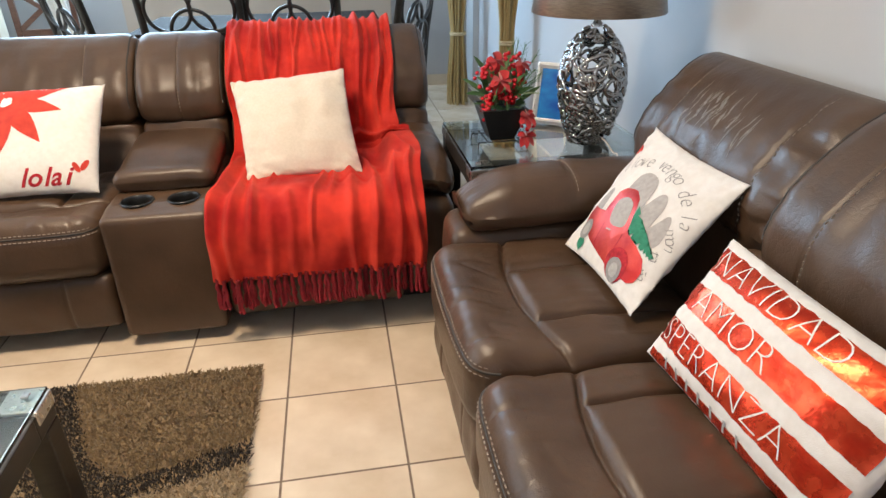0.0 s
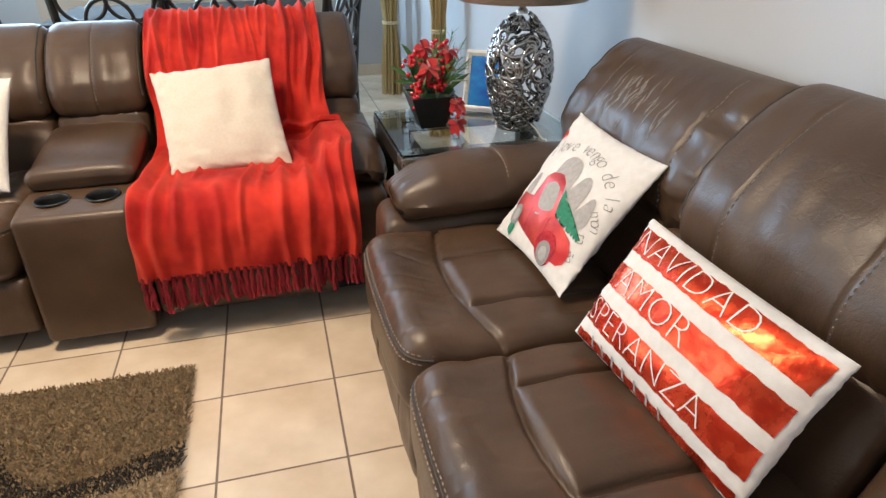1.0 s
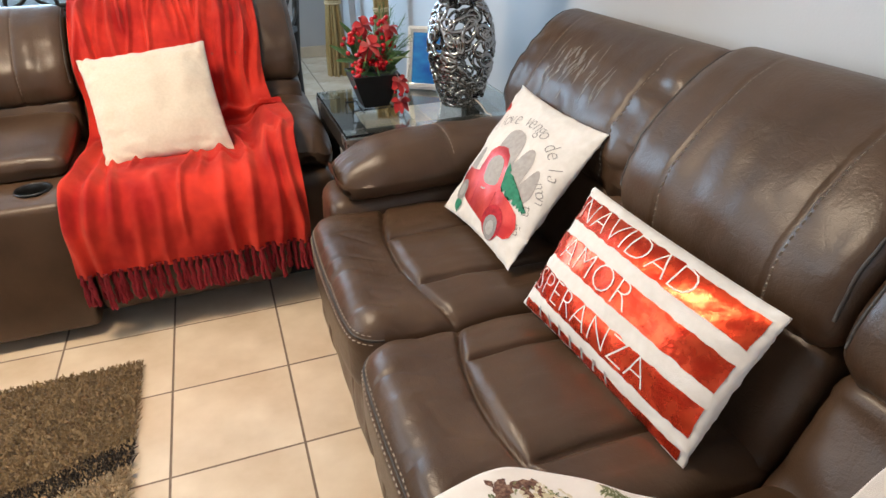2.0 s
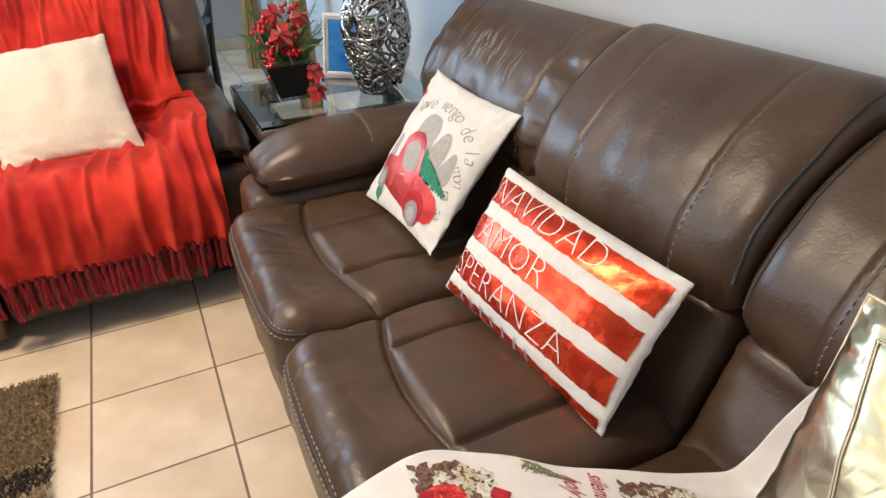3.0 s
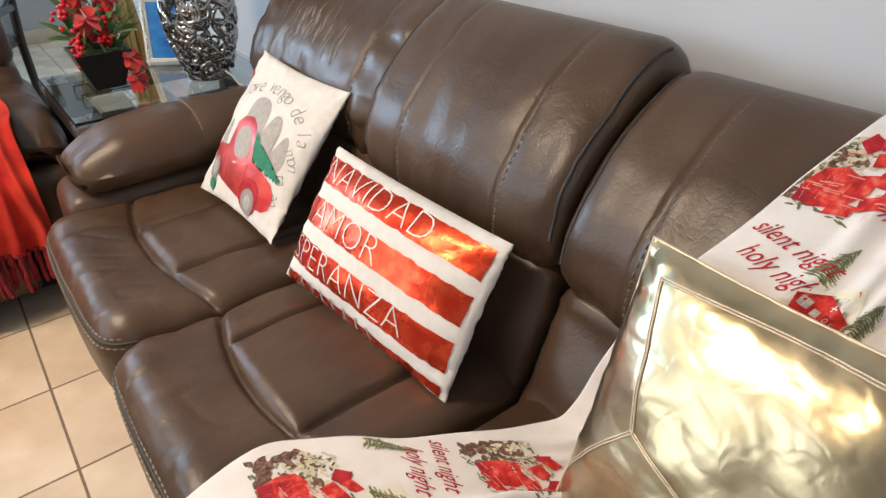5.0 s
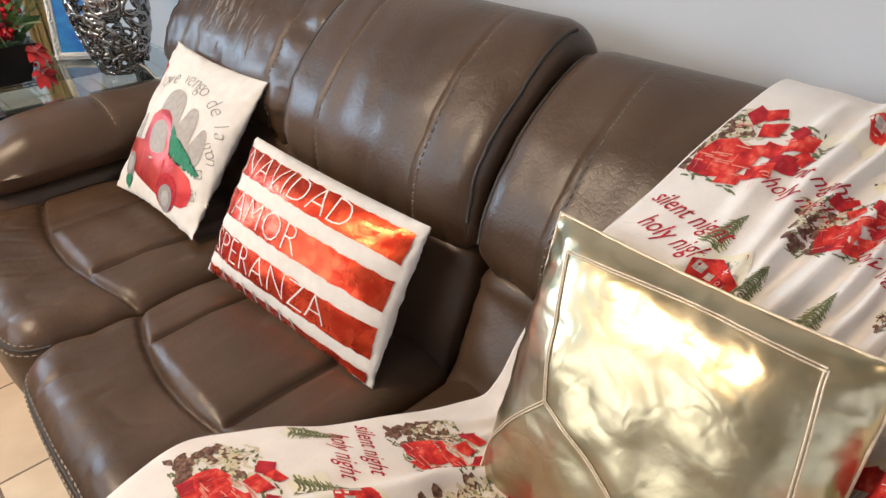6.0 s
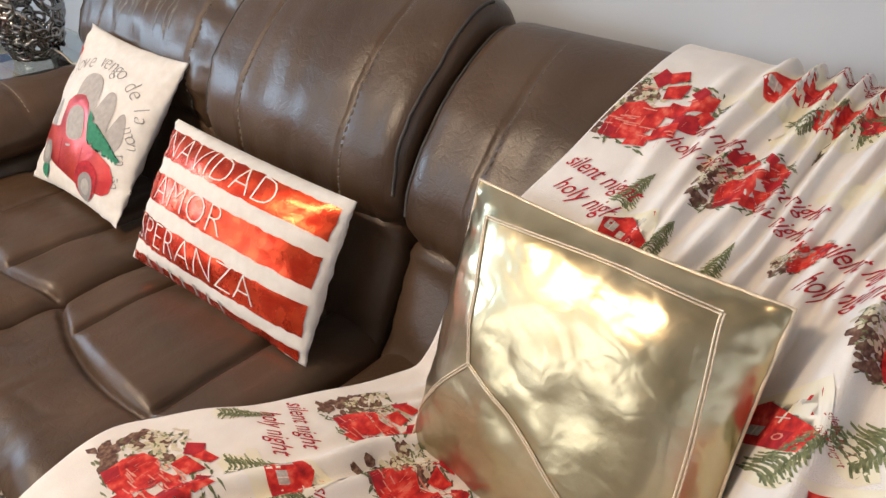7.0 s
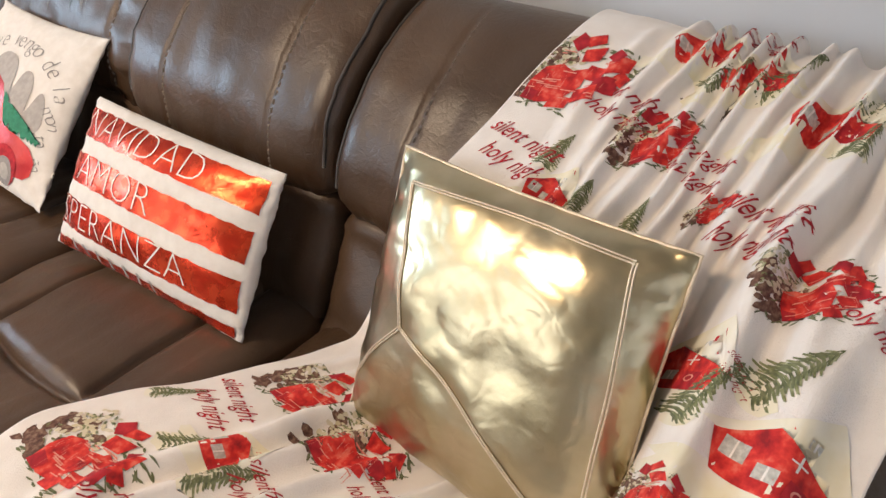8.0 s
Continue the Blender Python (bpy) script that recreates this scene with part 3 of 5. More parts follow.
# ---- soft furnishings ----
class Sheet:
    """A draped cloth: stations of depth, height and its two side edges along its length, with folds running down it."""

    def __init__(self, stations, place, folds, seed, length_n=150, width_n=120, other=None, blend=None):
        self.line = smooth_line(stations, length_n)
        self.place, self.folds, self.seed, self.blend = place, folds, seed, blend
        self.other = smooth_line(other, length_n) if other else None
        self.n, self.k = length_n, width_n
        seg = np.linalg.norm(np.diff(self.line[:, :2], axis=0), axis=1)
        self.length = float(seg.sum())
        self.width = float(np.mean(np.abs(self.line[:, 3] - self.line[:, 2])))

    def at(self, a, b, lift=0.0):
        """The point at a (0..1 across) and b (0..1 along)."""
        f = min(max(b, 0.0), 1.0) * (self.n - 1)
        i = min(int(f), self.n - 2)
        t = f - i
        p = self.line[i] * (1 - t) + self.line[i + 1] * t
        j0, j1 = max(i - 2, 0), min(i + 3, self.n - 1)
        tan = self.line[j1, :2] - self.line[j0, :2]
        if self.other is not None:
            k = self.blend(p[2] + (p[3] - p[2]) * a)
            p = p.copy()
            p[:2] = p[:2] * (1 - k) + (self.other[i] * (1 - t) + self.other[i + 1] * t)[:2] * k
            tan = tan * (1 - k) + (self.other[j1, :2] - self.other[j0, :2]) * k
        tan = tan / (np.linalg.norm(tan) + 1e-9)
        nrm = np.array([-tan[1], tan[0]])
        u = p[2] + (p[3] - p[2]) * a
        h = self.folds(a, b, u) + lift
        u += 0.006 * noise.noise((a * 5, b * 9, self.seed + 9))
        d, z = p[0] + nrm[0] * h, p[1] + nrm[1] * h
        return self.place(u, d, z)

    def build(self, name, mat, parent):
        vs = [self.at(j / (self.k - 1), i / (self.n - 1)) for i in range(self.n) for j in range(self.k)]
        ob = mesh_part(name, vs, sheet_faces(self.n, self.k), mat, parent)
        so = ob.modifiers.new("thickness", "SOLIDIFY")
        so.thickness, so.offset = 0.004, 1.0
        return ob


class Folds:
    """Heights of a cloth's folds over its own 0..1 square: ridges along given lines, with a trough beside each."""

    def __init__(self, lines, width, length, n=421):
        self.n = n
        q = np.linspace(0, 1, n)
        a, b = np.meshgrid(q, q, indexing="ij")
        self.h = np.zeros((n, n))
        for k, (axis, pts, w, h) in enumerate(lines):
            p = sorted((y, x) if axis == "b" else (x, y) for x, y in pts)
            along, off, size = (b, a, width) if axis == "b" else (a, b, length)
            ks, cs = [i for i, j in p], [j for i, j in p]
            sway = (0.010 * np.sin(13 * along + 2.1 * k) + 0.006 * np.sin(31 * along + 1.3 * k)) / size * 0.7
            d = (off - np.interp(along, ks, cs) - sway) * size
            t = (along - ks[0]) / (ks[-1] - ks[0])
            ends = np.clip(t / 0.18, 0, 1) * np.clip((1 - t) / 0.18, 0, 1)
            ends = ends * ends * (3 - 2 * ends)
            ww = w * (1 + 0.22 * np.sin(9 * along + k))
            self.h += h * ends * (np.exp(-(d / ww) ** 2) - 0.42 * np.exp(-(d / (2.3 * ww)) ** 2))

    def at(self, a, b):
        x, y = min(max(a, 0.0), 1.0) * (self.n - 1), min(max(b, 0.0), 1.0) * (self.n - 1)
        i, j = min(int(x), self.n - 2), min(int(y), self.n - 2)
        s, t = x - i, y - j
        h = self.h
        return float((h[i, j] * (1 - t) + h[i, j + 1] * t) * (1 - s) + (h[i + 1, j] * (1 - t) + h[i + 1, j + 1] * t) * s)


rng = random.Random(40)
RED_LINES = []
for i in range(17):
    a = 0.03 + i * 0.058 + rng.uniform(-0.012, 0.012)
    RED_LINES.append(("b", [(a, 0.95), (a + rng.uniform(-0.015, 0.02), 0.72), (a + rng.uniform(-0.04, 0.04), rng.uniform(0.50, 0.64))], rng.uniform(0.0075, 0.012), rng.uniform(0.014, 0.024)))
RED_LINES += [
    ("b", [(0.66, 0.92), (0.69, 0.70), (0.66, 0.44)], 0.016, 0.032), ("b", [(0.80, 0.93), (0.79, 0.65), (0.74, 0.43)], 0.018, 0.035),
    ("b", [(0.90, 0.93), (0.92, 0.62), (0.86, 0.45)], 0.017, 0.032), ("b", [(0.985, 0.93), (0.98, 0.5)], 0.014, 0.027),
    ("b", [(0.06, 0.75), (0.07, 0.55), (0.10, 0.38)], 0.015, 0.030),
    ("a", [(0.55, 0.455), (0.75, 0.47), (1.06, 0.435)], 0.020, 0.046), ("a", [(0.62, 0.415), (0.82, 0.435), (1.06, 0.40)], 0.015, 0.030),
    ("a", [(0.05, 0.43), (0.30, 0.415), (0.62, 0.425)], 0.014, 0.024),
    ("b", [(0.045, 0.44), (0.02, 0.20), (0.03, -0.1)], 0.017, 0.035), ("b", [(0.13, 0.45), (0.10, 0.22), (0.11, -0.1)], 0.016, 0.035),
    ("b", [(0.24, 0.44), (0.17, 0.26), (0.19, 0.04)], 0.015, 0.027), ("b", [(0.34, 0.43), (0.27, 0.33), (0.26, 0.20)], 0.011, 0.018),
    ("b", [(0.44, 0.43), (0.50, 0.30), (0.47, 0.02)], 0.013, 0.023), ("b", [(0.50, 0.42), (0.56, 0.26), (0.55, 0.13)], 0.010, 0.019),
    ("b", [(0.58, 0.45), (0.66, 0.24), (0.65, -0.1)], 0.015, 0.028), ("b", [(0.64, 0.44), (0.76, 0.22), (0.78, -0.1)], 0.016, 0.032),
    ("b", [(0.70, 0.44), (0.86, 0.24), (0.87, -0.1)], 0.014, 0.030), ("b", [(0.80, 0.43), (0.95, 0.22), (0.96, -0.1)], 0.016, 0.032),
    ("a", [(0.28, 0.30), (0.42, 0.335), (0.52, 0.31)], 0.010, 0.014), ("a", [(0.55, 0.20), (0.66, 0.23), (0.80, 0.19)], 0.010, 0.014),
    ("b", [(0.36, 0.20), (0.38, 0.10), (0.37, -0.1)], 0.015, 0.018), ("b", [(0.28, 0.16), (0.30, -0.1)], 0.013, 0.016),
]
RED_FOLDS = Folds(RED_LINES, 0.68, 1.65)


def red_folds(a, b, u):
    """Gathered pleats down the back, a bunched crease above the seat, hanging folds at the front."""
    soft = 0.010 * noise.noise((a * 6 + b * 3, b * 12 - a * 4, 12)) + 0.004 * noise.noise((a * 19 - b * 7, b * 30 + a * 9, 51))
    calm = 1 - 0.45 * sstep(0.74, 0.80, b) - 0.5 * sstep(0.10, 0.2, a) * sstep(0.72, 0.62, a) * sstep(0.30, 0.34, b) * sstep(0.48, 0.42, b)
    over_arm = 0.082 * sstep(0.355, 0.425, u) * sstep(0.13, 0.20, b) * sstep(0.60, 0.45, b)
    return 0.019 + soft + RED_FOLDS.at(a, b) * calm + over_arm


red_throw = thing("throw_blanket", (0.13, 0.8, 0.5), "bright red plush throw with dark red fringe, draped over the loveseat", "blanket")
RED = Sheet([(-0.035, 0.245, -0.225, 0.485), (-0.038, 0.33, -0.222, 0.487), (-0.030, 0.41, -0.220, 0.488), (0.012, 0.467, -0.215, 0.49), (0.07, 0.487, -0.21, 0.49), (0.20, 0.487, -0.20, 0.505), (0.40, 0.480, -0.195, 0.50), (0.50, 0.484, -0.19, 0.485),
             (0.545, 0.52, -0.185, 0.472), (0.580, 0.60, -0.18, 0.460), (0.590, 0.68, -0.182, 0.452), (0.605, 0.74, -0.185, 0.455), (0.645, 0.80, -0.186, 0.46), (0.71, 0.862, -0.186, 0.465), (0.775, 0.91, -0.183, 0.465), (0.83, 0.936, -0.180, 0.463), (0.885, 0.925, -0.18, 0.46), (0.93, 0.88, -0.18, 0.46), (0.955, 0.78, -0.18, 0.46), (0.962, 0.60, -0.18, 0.46)],
            place_b, red_folds, 4.0, 250, 230)
RED.build("plush_cloth", RED_PLUSH, red_throw)
rng = random.Random(5)
for k in range(32):
    a = (k + 0.5) / 32
    top = Vector(RED.at(a, 0.004))
    chunks = []
    drop = 0.115 + rng.uniform(-0.014, 0.012)
    for s in range(3):
        o = Vector((rng.uniform(-0.005, 0.005), rng.uniform(-0.005, 0.005), 0))
        sway = Vector((rng.uniform(-0.010, 0.010), rng.uniform(-0.008, 0.006), 0))
        pts = [top + Vector((0, 0, 0.006)) + o * 0.3 + (sway + o) * t + Vector((0.0022 * math.sin(14 * t + s), 0.002 * math.cos(12 * t + k), -drop * t)) for t in np.linspace(0, 1, 9)]
        chunks.append(tube_data(pts, [0.0062 + 0.0019 * math.sin(22 * t + s) - 0.001 * (t > 0.92) for t in np.linspace(0, 1, 9)], 6))
    mesh_part("tassel", *join(chunks), RED_YARN, red_throw)


class Pillow:
    """A stuffed pillow between four corners, seen from its front: top-left, top-right, bottom-right, bottom-left."""

    def __init__(self, tl, tr, br, bl, thick, seed=0.0, ear=0.05, crease=0.004, crumple=0.0, power=2.6, full=0.52):
        self.c = [Vector(q) for q in (tl, tr, br, bl)]
        self.thick, self.seed, self.ear, self.crease, self.crumple = thick, seed, ear, crease, crumple
        self.power, self.full = power, full
        self.nrm = (self.c[3] - self.c[0]).cross(self.c[1] - self.c[0]).normalized()

    def at(self, a, b, side=1, lift=0.0):
        x, y = 2 * a - 1, 2 * b - 1
        e = self.ear
        xx = x * (1 - e * (1 - y * y) * abs(x) ** 3)
        yy = y * (1 - e * (1 - x * x) * abs(y) ** 3)
        s, t = (xx + 1) / 2, (yy + 1) / 2
        top = self.c[0].lerp(self.c[1], s)
        low = self.c[3].lerp(self.c[2], s)
        p = top.lerp(low, t)
        h = max(0.0, (1 - abs(x) ** self.power) * (1 - abs(y) ** self.power)) ** self.full
        rim = max(0.0, 1 - h) ** 2
        h = h * self.thick * (1 + 0.10 * noise.noise((a * 3, b * 3, self.seed)))
        if self.crumple:
            for sc, am in ((5.0, 1.0), (11.0, 0.5), (23.0, 0.22)):
                h -= self.crumple * am * max(0.0, 1 - 3.5 * abs(noise.noise((a * sc + self.seed, b * sc * 1.3, sc))))
        h += self.crease * noise.noise((a * 7 + self.seed, b * 7, side * 3)) + self.crease * 1.6 * rim * noise.noise((a * 17, b * 17, self.seed + side))
        return p + self.nrm * (side * h + lift)

    def build(self, name, mat, parent, n=56):
        ticks = [(math.copysign(0.35 * abs(q) + 0.65 * (1 - (1 - abs(q)) ** 1.6), q) + 1) / 2 for q in np.linspace(-1, 1, n)]
        vs = [self.at(a, b, 1) for b in ticks for a in ticks] + [self.at(a, b, -1) for b in ticks for a in ticks]
        fs = sheet_faces(n, n) + [tuple(i + n * n for i in f[::-1]) for f in sheet_faces(n, n)]
        index = {}
        for r in range(n):
            for c in range(n):
                q = r * n + c
                index[q + n * n] = q if r in (0, n - 1) or c in (0, n - 1) else q + n * n
        fs = [tuple(index.get(v, v) for v in f) for f in fs]
        return mesh_part(name, vs, fs, mat, parent)

    def edge_cord(self, r, mat, parent, name="edge_cord"):
        pts = [self.at(t, 0, 0) for t in np.linspace(0, 1, 30)][:-1] + [self.at(1, t, 0) for t in np.linspace(0, 1, 30)][:-1] + [self.at(1 - t, 1, 0) for t in np.linspace(0, 1, 30)][:-1] + [self.at(0, 1 - t, 0) for t in np.linspace(0, 1, 30)][:-1]
        return mesh_part(name, *tube_data(pts, r, 6, True), mat, parent)


def flat_print(name, polys, at, mat, parent, step=0.04, lift=0.0012, label=""):
    """Printed shapes (polygons in the cloth's own 0..1 coordinates), laid on the cloth's surface."""
    bm = bmesh.new()
    for poly in polys:
        vs = [bm.verts.new((q[0], q[1], 0)) for q in poly]
        if len(vs) > 2:
            bm.faces.new(vs)
    return laid(name, bm, at, mat, parent, step, lift, label)


def laid(name, bm, at, mat, parent, step, lift, label=""):
    bmesh.ops.triangulate(bm, faces=bm.faces)
    steps = step if isinstance(step, tuple) else (step, step)
    for ax in range(2):
        step = steps[ax]
        xs = [v.co[ax] for v in bm.verts]
        lo, hi = min(xs), max(xs)
        q = math.floor(lo / step) * step + step
        while q < hi:
            no = (1, 0, 0) if ax == 0 else (0, 1, 0)
            bmesh.ops.bisect_plane(bm, geom=bm.verts[:] + bm.edges[:] + bm.faces[:], plane_co=(q if ax == 0 else 0, q if ax == 1 else 0, 0), plane_no=no, dist=1e-6)
            q += step
    for v in bm.verts:
        v.co = Vector(at(v.co.x, v.co.y, lift))
    return part(name, bm, mat, parent, label, smooth=True)


def lettering(name, text, at, centre, size, mat, parent, squeeze=1.0, turn=0.0, shear=0.0, step=0.03, aspect=1.0, lift=0.0014, thin=0.0):
    """Words in the built-in font, laid on a cloth; size is the height of a line in the cloth's coordinates."""
    cu = bpy.data.curves.new(name, "FONT")
    cu.body, cu.size, cu.align_x, cu.align_y, cu.shear, cu.offset, cu.resolution_u = text, 1.0, "CENTER", "CENTER", shear, thin, 3
    ob = new("lettering_source", cu)
    me = bpy.data.meshes.new_from_object(ob.evaluated_get(bpy.context.evaluated_depsgraph_get()))
    bpy.data.objects.remove(ob)
    bm = bmesh.new()
    bm.from_mesh(me)
    bpy.data.meshes.remove(me)
    cs, sn = math.cos(turn), math.sin(turn)
    for v in bm.verts:
        x, y = v.co.x * size * squeeze, -v.co.y * size
        v.co = Vector((centre[0] + (x * cs - y * sn) * aspect, centre[1] + x * sn + y * cs, 0))
    return laid(name, bm, at, mat, parent, step, lift)


def blob(cx, cy, rx, ry, n=18, rough=0.0, seed=0, turn=0.0):
    out = []
    for i in range(n):
        q = 2 * math.pi * i / n
        k = 1 + rough * noise.noise((math.cos(q) * 2 + seed, math.sin(q) * 2, seed * 1.7))
        x, y = rx * k * math.cos(q), ry * k * math.sin(q)
        out.append((cx + x * math.cos(turn) - y * math.sin(turn), cy + x * math.sin(turn) + y * math.cos(turn)))
    return out


def on_pillow(p):
    return lambda a, b, lift: p.at(min(max(a, 0.008), 0.992), min(max(b, 0.008), 0.992), 1, lift)


# truck pillow
truck_pillow = thing("throw_pillow", (0.9, -0.24, 0.47), "white square pillow printed with a red truck and trees", "pillow", "throw pillows")
P = Pillow((1.087, 0.000, 0.779), (1.105, -0.413, 0.762), (0.845, -0.450, 0.478), (0.822, -0.075, 0.482), 0.046, 1.0, 0.06, power=2.0, full=0.6)
P.build("cover", WHITE_CLOTH, truck_pillow, 80)
AT = on_pillow(P)


def rounded(pts, n=40):
    """A soft closed outline through a few points."""
    return [tuple(q) for q in smooth_line(pts, n, True)]


for outline in ([(0.36, 0.50), (0.335, 0.36), (0.384, 0.283), (0.48, 0.276), (0.546, 0.327), (0.568, 0.417), (0.57, 0.52)],
                [(0.57, 0.56), (0.609, 0.388), (0.641, 0.335), (0.685, 0.340), (0.72, 0.40), (0.729, 0.488), (0.72, 0.60), (0.64, 0.62)],
                [(0.70, 0.63), (0.745, 0.52), (0.781, 0.421), (0.822, 0.437), (0.855, 0.514), (0.859, 0.60), (0.80, 0.66)],
                [(0.11, 0.64), (0.125, 0.54), (0.16, 0.49), (0.20, 0.52), (0.215, 0.66)]):
    flat_print("printed_tree", [rounded(outline)], AT, SILVER_GREY, truck_pillow)
body = flat_print("printed_truck", [[(0.10, 0.655), (0.20, 0.655), (0.275, 0.64), (0.281, 0.487), (0.327, 0.440), (0.39, 0.420), (0.445, 0.415), (0.512, 0.448), (0.548, 0.503), (0.60, 0.645), (0.675, 0.665), (0.737, 0.677), (0.842, 0.710), (0.886, 0.777), (0.88, 0.85), (0.842, 0.884), (0.70, 0.90), (0.577, 0.905), (0.40, 0.875), (0.27, 0.850), (0.13, 0.80), (0.09, 0.72)]], AT, RED_FOIL_SOFT, truck_pillow, lift=0.0018)
flat_print("printed_window", [rounded([(0.375, 0.655), (0.350, 0.56), (0.362, 0.515), (0.43, 0.482), (0.503, 0.504), (0.542, 0.600), (0.530, 0.655), (0.435, 0.680)])], AT, SILVER_GREY, body, lift=0.0024)
for line in ([(0.345, 0.70), (0.352, 0.70), (0.372, 0.86), (0.365, 0.86)], [(0.575, 0.68), (0.582, 0.68), (0.592, 0.80), (0.585, 0.80)]):
    flat_print("printed_door_line", [line], AT, DEEP_RED_PRINT, body, lift=0.0024)
flat_print("printed_handle", [[(0.40, 0.715), (0.455, 0.705), (0.456, 0.717), (0.401, 0.727)]], AT, GREY_PRINT, body, lift=0.0024)
flat_print("printed_wheel_arch", [blob(0.672, 0.855, 0.112, 0.115, 28)], AT, DEEP_RED_PRINT, body, lift=0.0023)
for cx, cy, rx, ry in ((0.674, 0.888, 0.080, 0.084), (0.185, 0.815, 0.060, 0.075)):
    w = flat_print("printed_wheel", [blob(cx, cy, rx, ry, 24)], AT, CHARCOAL, body, lift=0.0028)
    flat_print("printed_hub", [blob(cx, cy, rx * 0.58, ry * 0.58, 20)], AT, SILVER_GREY, w, lift=0.0034)
spruce = [(0.560, 0.480)]
for i in range(9):
    t = (i + 1) / 9
    spruce += [(0.585 + 0.32 * t, 0.497 + 0.165 * t), (0.575 + 0.31 * t, 0.512 + 0.165 * t)]
for i in range(9):
    t = 1 - i / 9
    spruce += [(0.60 + 0.285 * t, 0.692 - 0.004 * i), (0.60 + 0.265 * t, 0.672 - 0.006 * i)]
spruce += [(0.600, 0.640), (0.575, 0.560)]
flat_print("printed_green_tree", [spruce], AT, GREEN_PRINT, truck_pillow, lift=0.0032)
flat_print("printed_green_tree", [blob(0.205, 0.925, 0.040, 0.050, 14, 0.5, 2)], AT, GREEN_PRINT, truck_pillow, lift=0.0028)


def along(text, pts, size, turn=0.0):
    """Handwritten letters one after another along a curved line on the pillow."""
    line = smooth_line(pts, 60)
    for i, ch in enumerate(text):
        if ch == " ":
            continue
        f = (i + 0.5) / len(text) * 58
        p, q = line[int(f)], line[min(int(f) + 2, 59)]
        lettering("printed_letter", ch, AT, (float(p[0]), float(p[1])), size, CHARCOAL, truck_pillow, 0.82, turn + math.atan2(q[1] - p[1], q[0] - p[0]), 0.35, thin=-0.018)


along("llove vengo de la", [(0.08, 0.345), (0.17, 0.275), (0.258, 0.229), (0.422, 0.185), (0.596, 0.195), (0.714, 0.240), (0.818, 0.290), (0.905, 0.375), (0.945, 0.445)], 0.155)
along("mon", [(0.862, 0.475), (0.925, 0.535), (0.945, 0.575)], 0.125)
along("ta", [(0.875, 0.615), (0.915, 0.675)], 0.125)
along("\u00f1a", [(0.865, 0.745), (0.905, 0.810)], 0.125)
flat_print("printed_bow", [blob(0.035, 0.19, 0.022, 0.045, 10, 0.3, 7, 0.7), blob(0.07, 0.175, 0.016, 0.03, 10, 0.3, 8, -0.6)], AT, ORANGE_PRINT, truck_pillow)

# striped lumbar pillow
navidad = thing("lumbar_pillow", (0.9, -0.82, 0.47), "white lumbar pillow with shiny red stripes and silver words", "pillow", "throw pillows")
P = Pillow((0.988, -0.553, 0.710), (0.998, -1.060, 0.712), (0.862, -1.060, 0.462), (0.812, -0.598, 0.492), 0.056, 2.0, 0.03, power=2.2, full=0.55)
P.build("cover", WHITE_CLOTH, navidad, 80)
AT = on_pillow(P)
rng = random.Random(3)


def band(b0, b1, a0=0.025, a1=0.975):
    xs = np.linspace(a0, a1, 40)
    return [(x, b0 + rng.uniform(-0.006, 0.006)) for x in xs] + [(x, b1 + rng.uniform(-0.006, 0.006)) for x in xs[::-1]]


for b0, b1, word, sz, mid in ((0.075, 0.265, "NAVIDAD", 0.26, 0.395), (0.370, 0.555, "AMOR", 0.27, 0.345), (0.660, 0.845, "ESPERANZA", 0.25, 0.37), (0.930, 0.992, "", 0.2, 0.4)):
    stripe = flat_print("red_stripe", [band(b0, b1)], AT, RED_FOIL, navidad, lift=0.0018)
    if word:
        lettering("word", word, AT, (mid, (b0 + b1) / 2), sz, WHITE_PRINT, navidad, 1.05, 0.0, 0.0, aspect=0.58, thin=-0.026, lift=0.0030)
    else:
        for q in np.linspace(0.15, 0.6, 7):
            flat_print("printed_bar", [[(q, 0.905), (q + 0.012, 0.905), (q + 0.016, 0.975), (q + 0.004, 0.975)]], AT, SILVER_GREY, navidad, lift=0.0030)

# gold pillow
gold = thing("metallic_pillow", (0.85, -1.45, 0.48), "square gold metallic pillow with crumpled sheen and raised seams", "pillow", "throw pillows")
G = Pillow((1.029, -1.271, 0.813), (0.993, -1.662, 0.832), (0.822, -1.690, 0.500), (0.861, -1.300, 0.483), 0.058, 6.0, 0.03, 0.0040, 0.0005, 3.0, 0.60)
G.build("cover", GOLD, gold, 170)
AT = on_pillow(G)


def seam(pts, name="raised_seam", r=0.0011):
    line = smooth_line([(x, y) for x, y in pts], 40)
    for o in (-0.0042, 0.0042):
        d = line[-1] - line[0]
        s = np.array([-d[1], d[0]]) / (np.linalg.norm(d) + 1e-9) * o
        mesh_part(name, *tube_data([AT(a + s[0], b + s[1], 0.0014) for a, b in line], r, 6), GOLD_SEAM, gold)


seam([(0.111, 0.094), (0.538, 0.060), (0.872, 0.064)])
seam([(0.111, 0.094), (0.19, 0.33), (0.247, 0.543)])
seam([(0.872, 0.064), (0.914, 0.387), (0.935, 0.95)])
seam([(0.247, 0.543), (0.12, 0.70), (0.006, 0.875)])
seam([(0.247, 0.543), (0.488, 0.625), (0.86, 0.86)])
G.edge_cord(0.0022, GOLD_SEAM, gold)

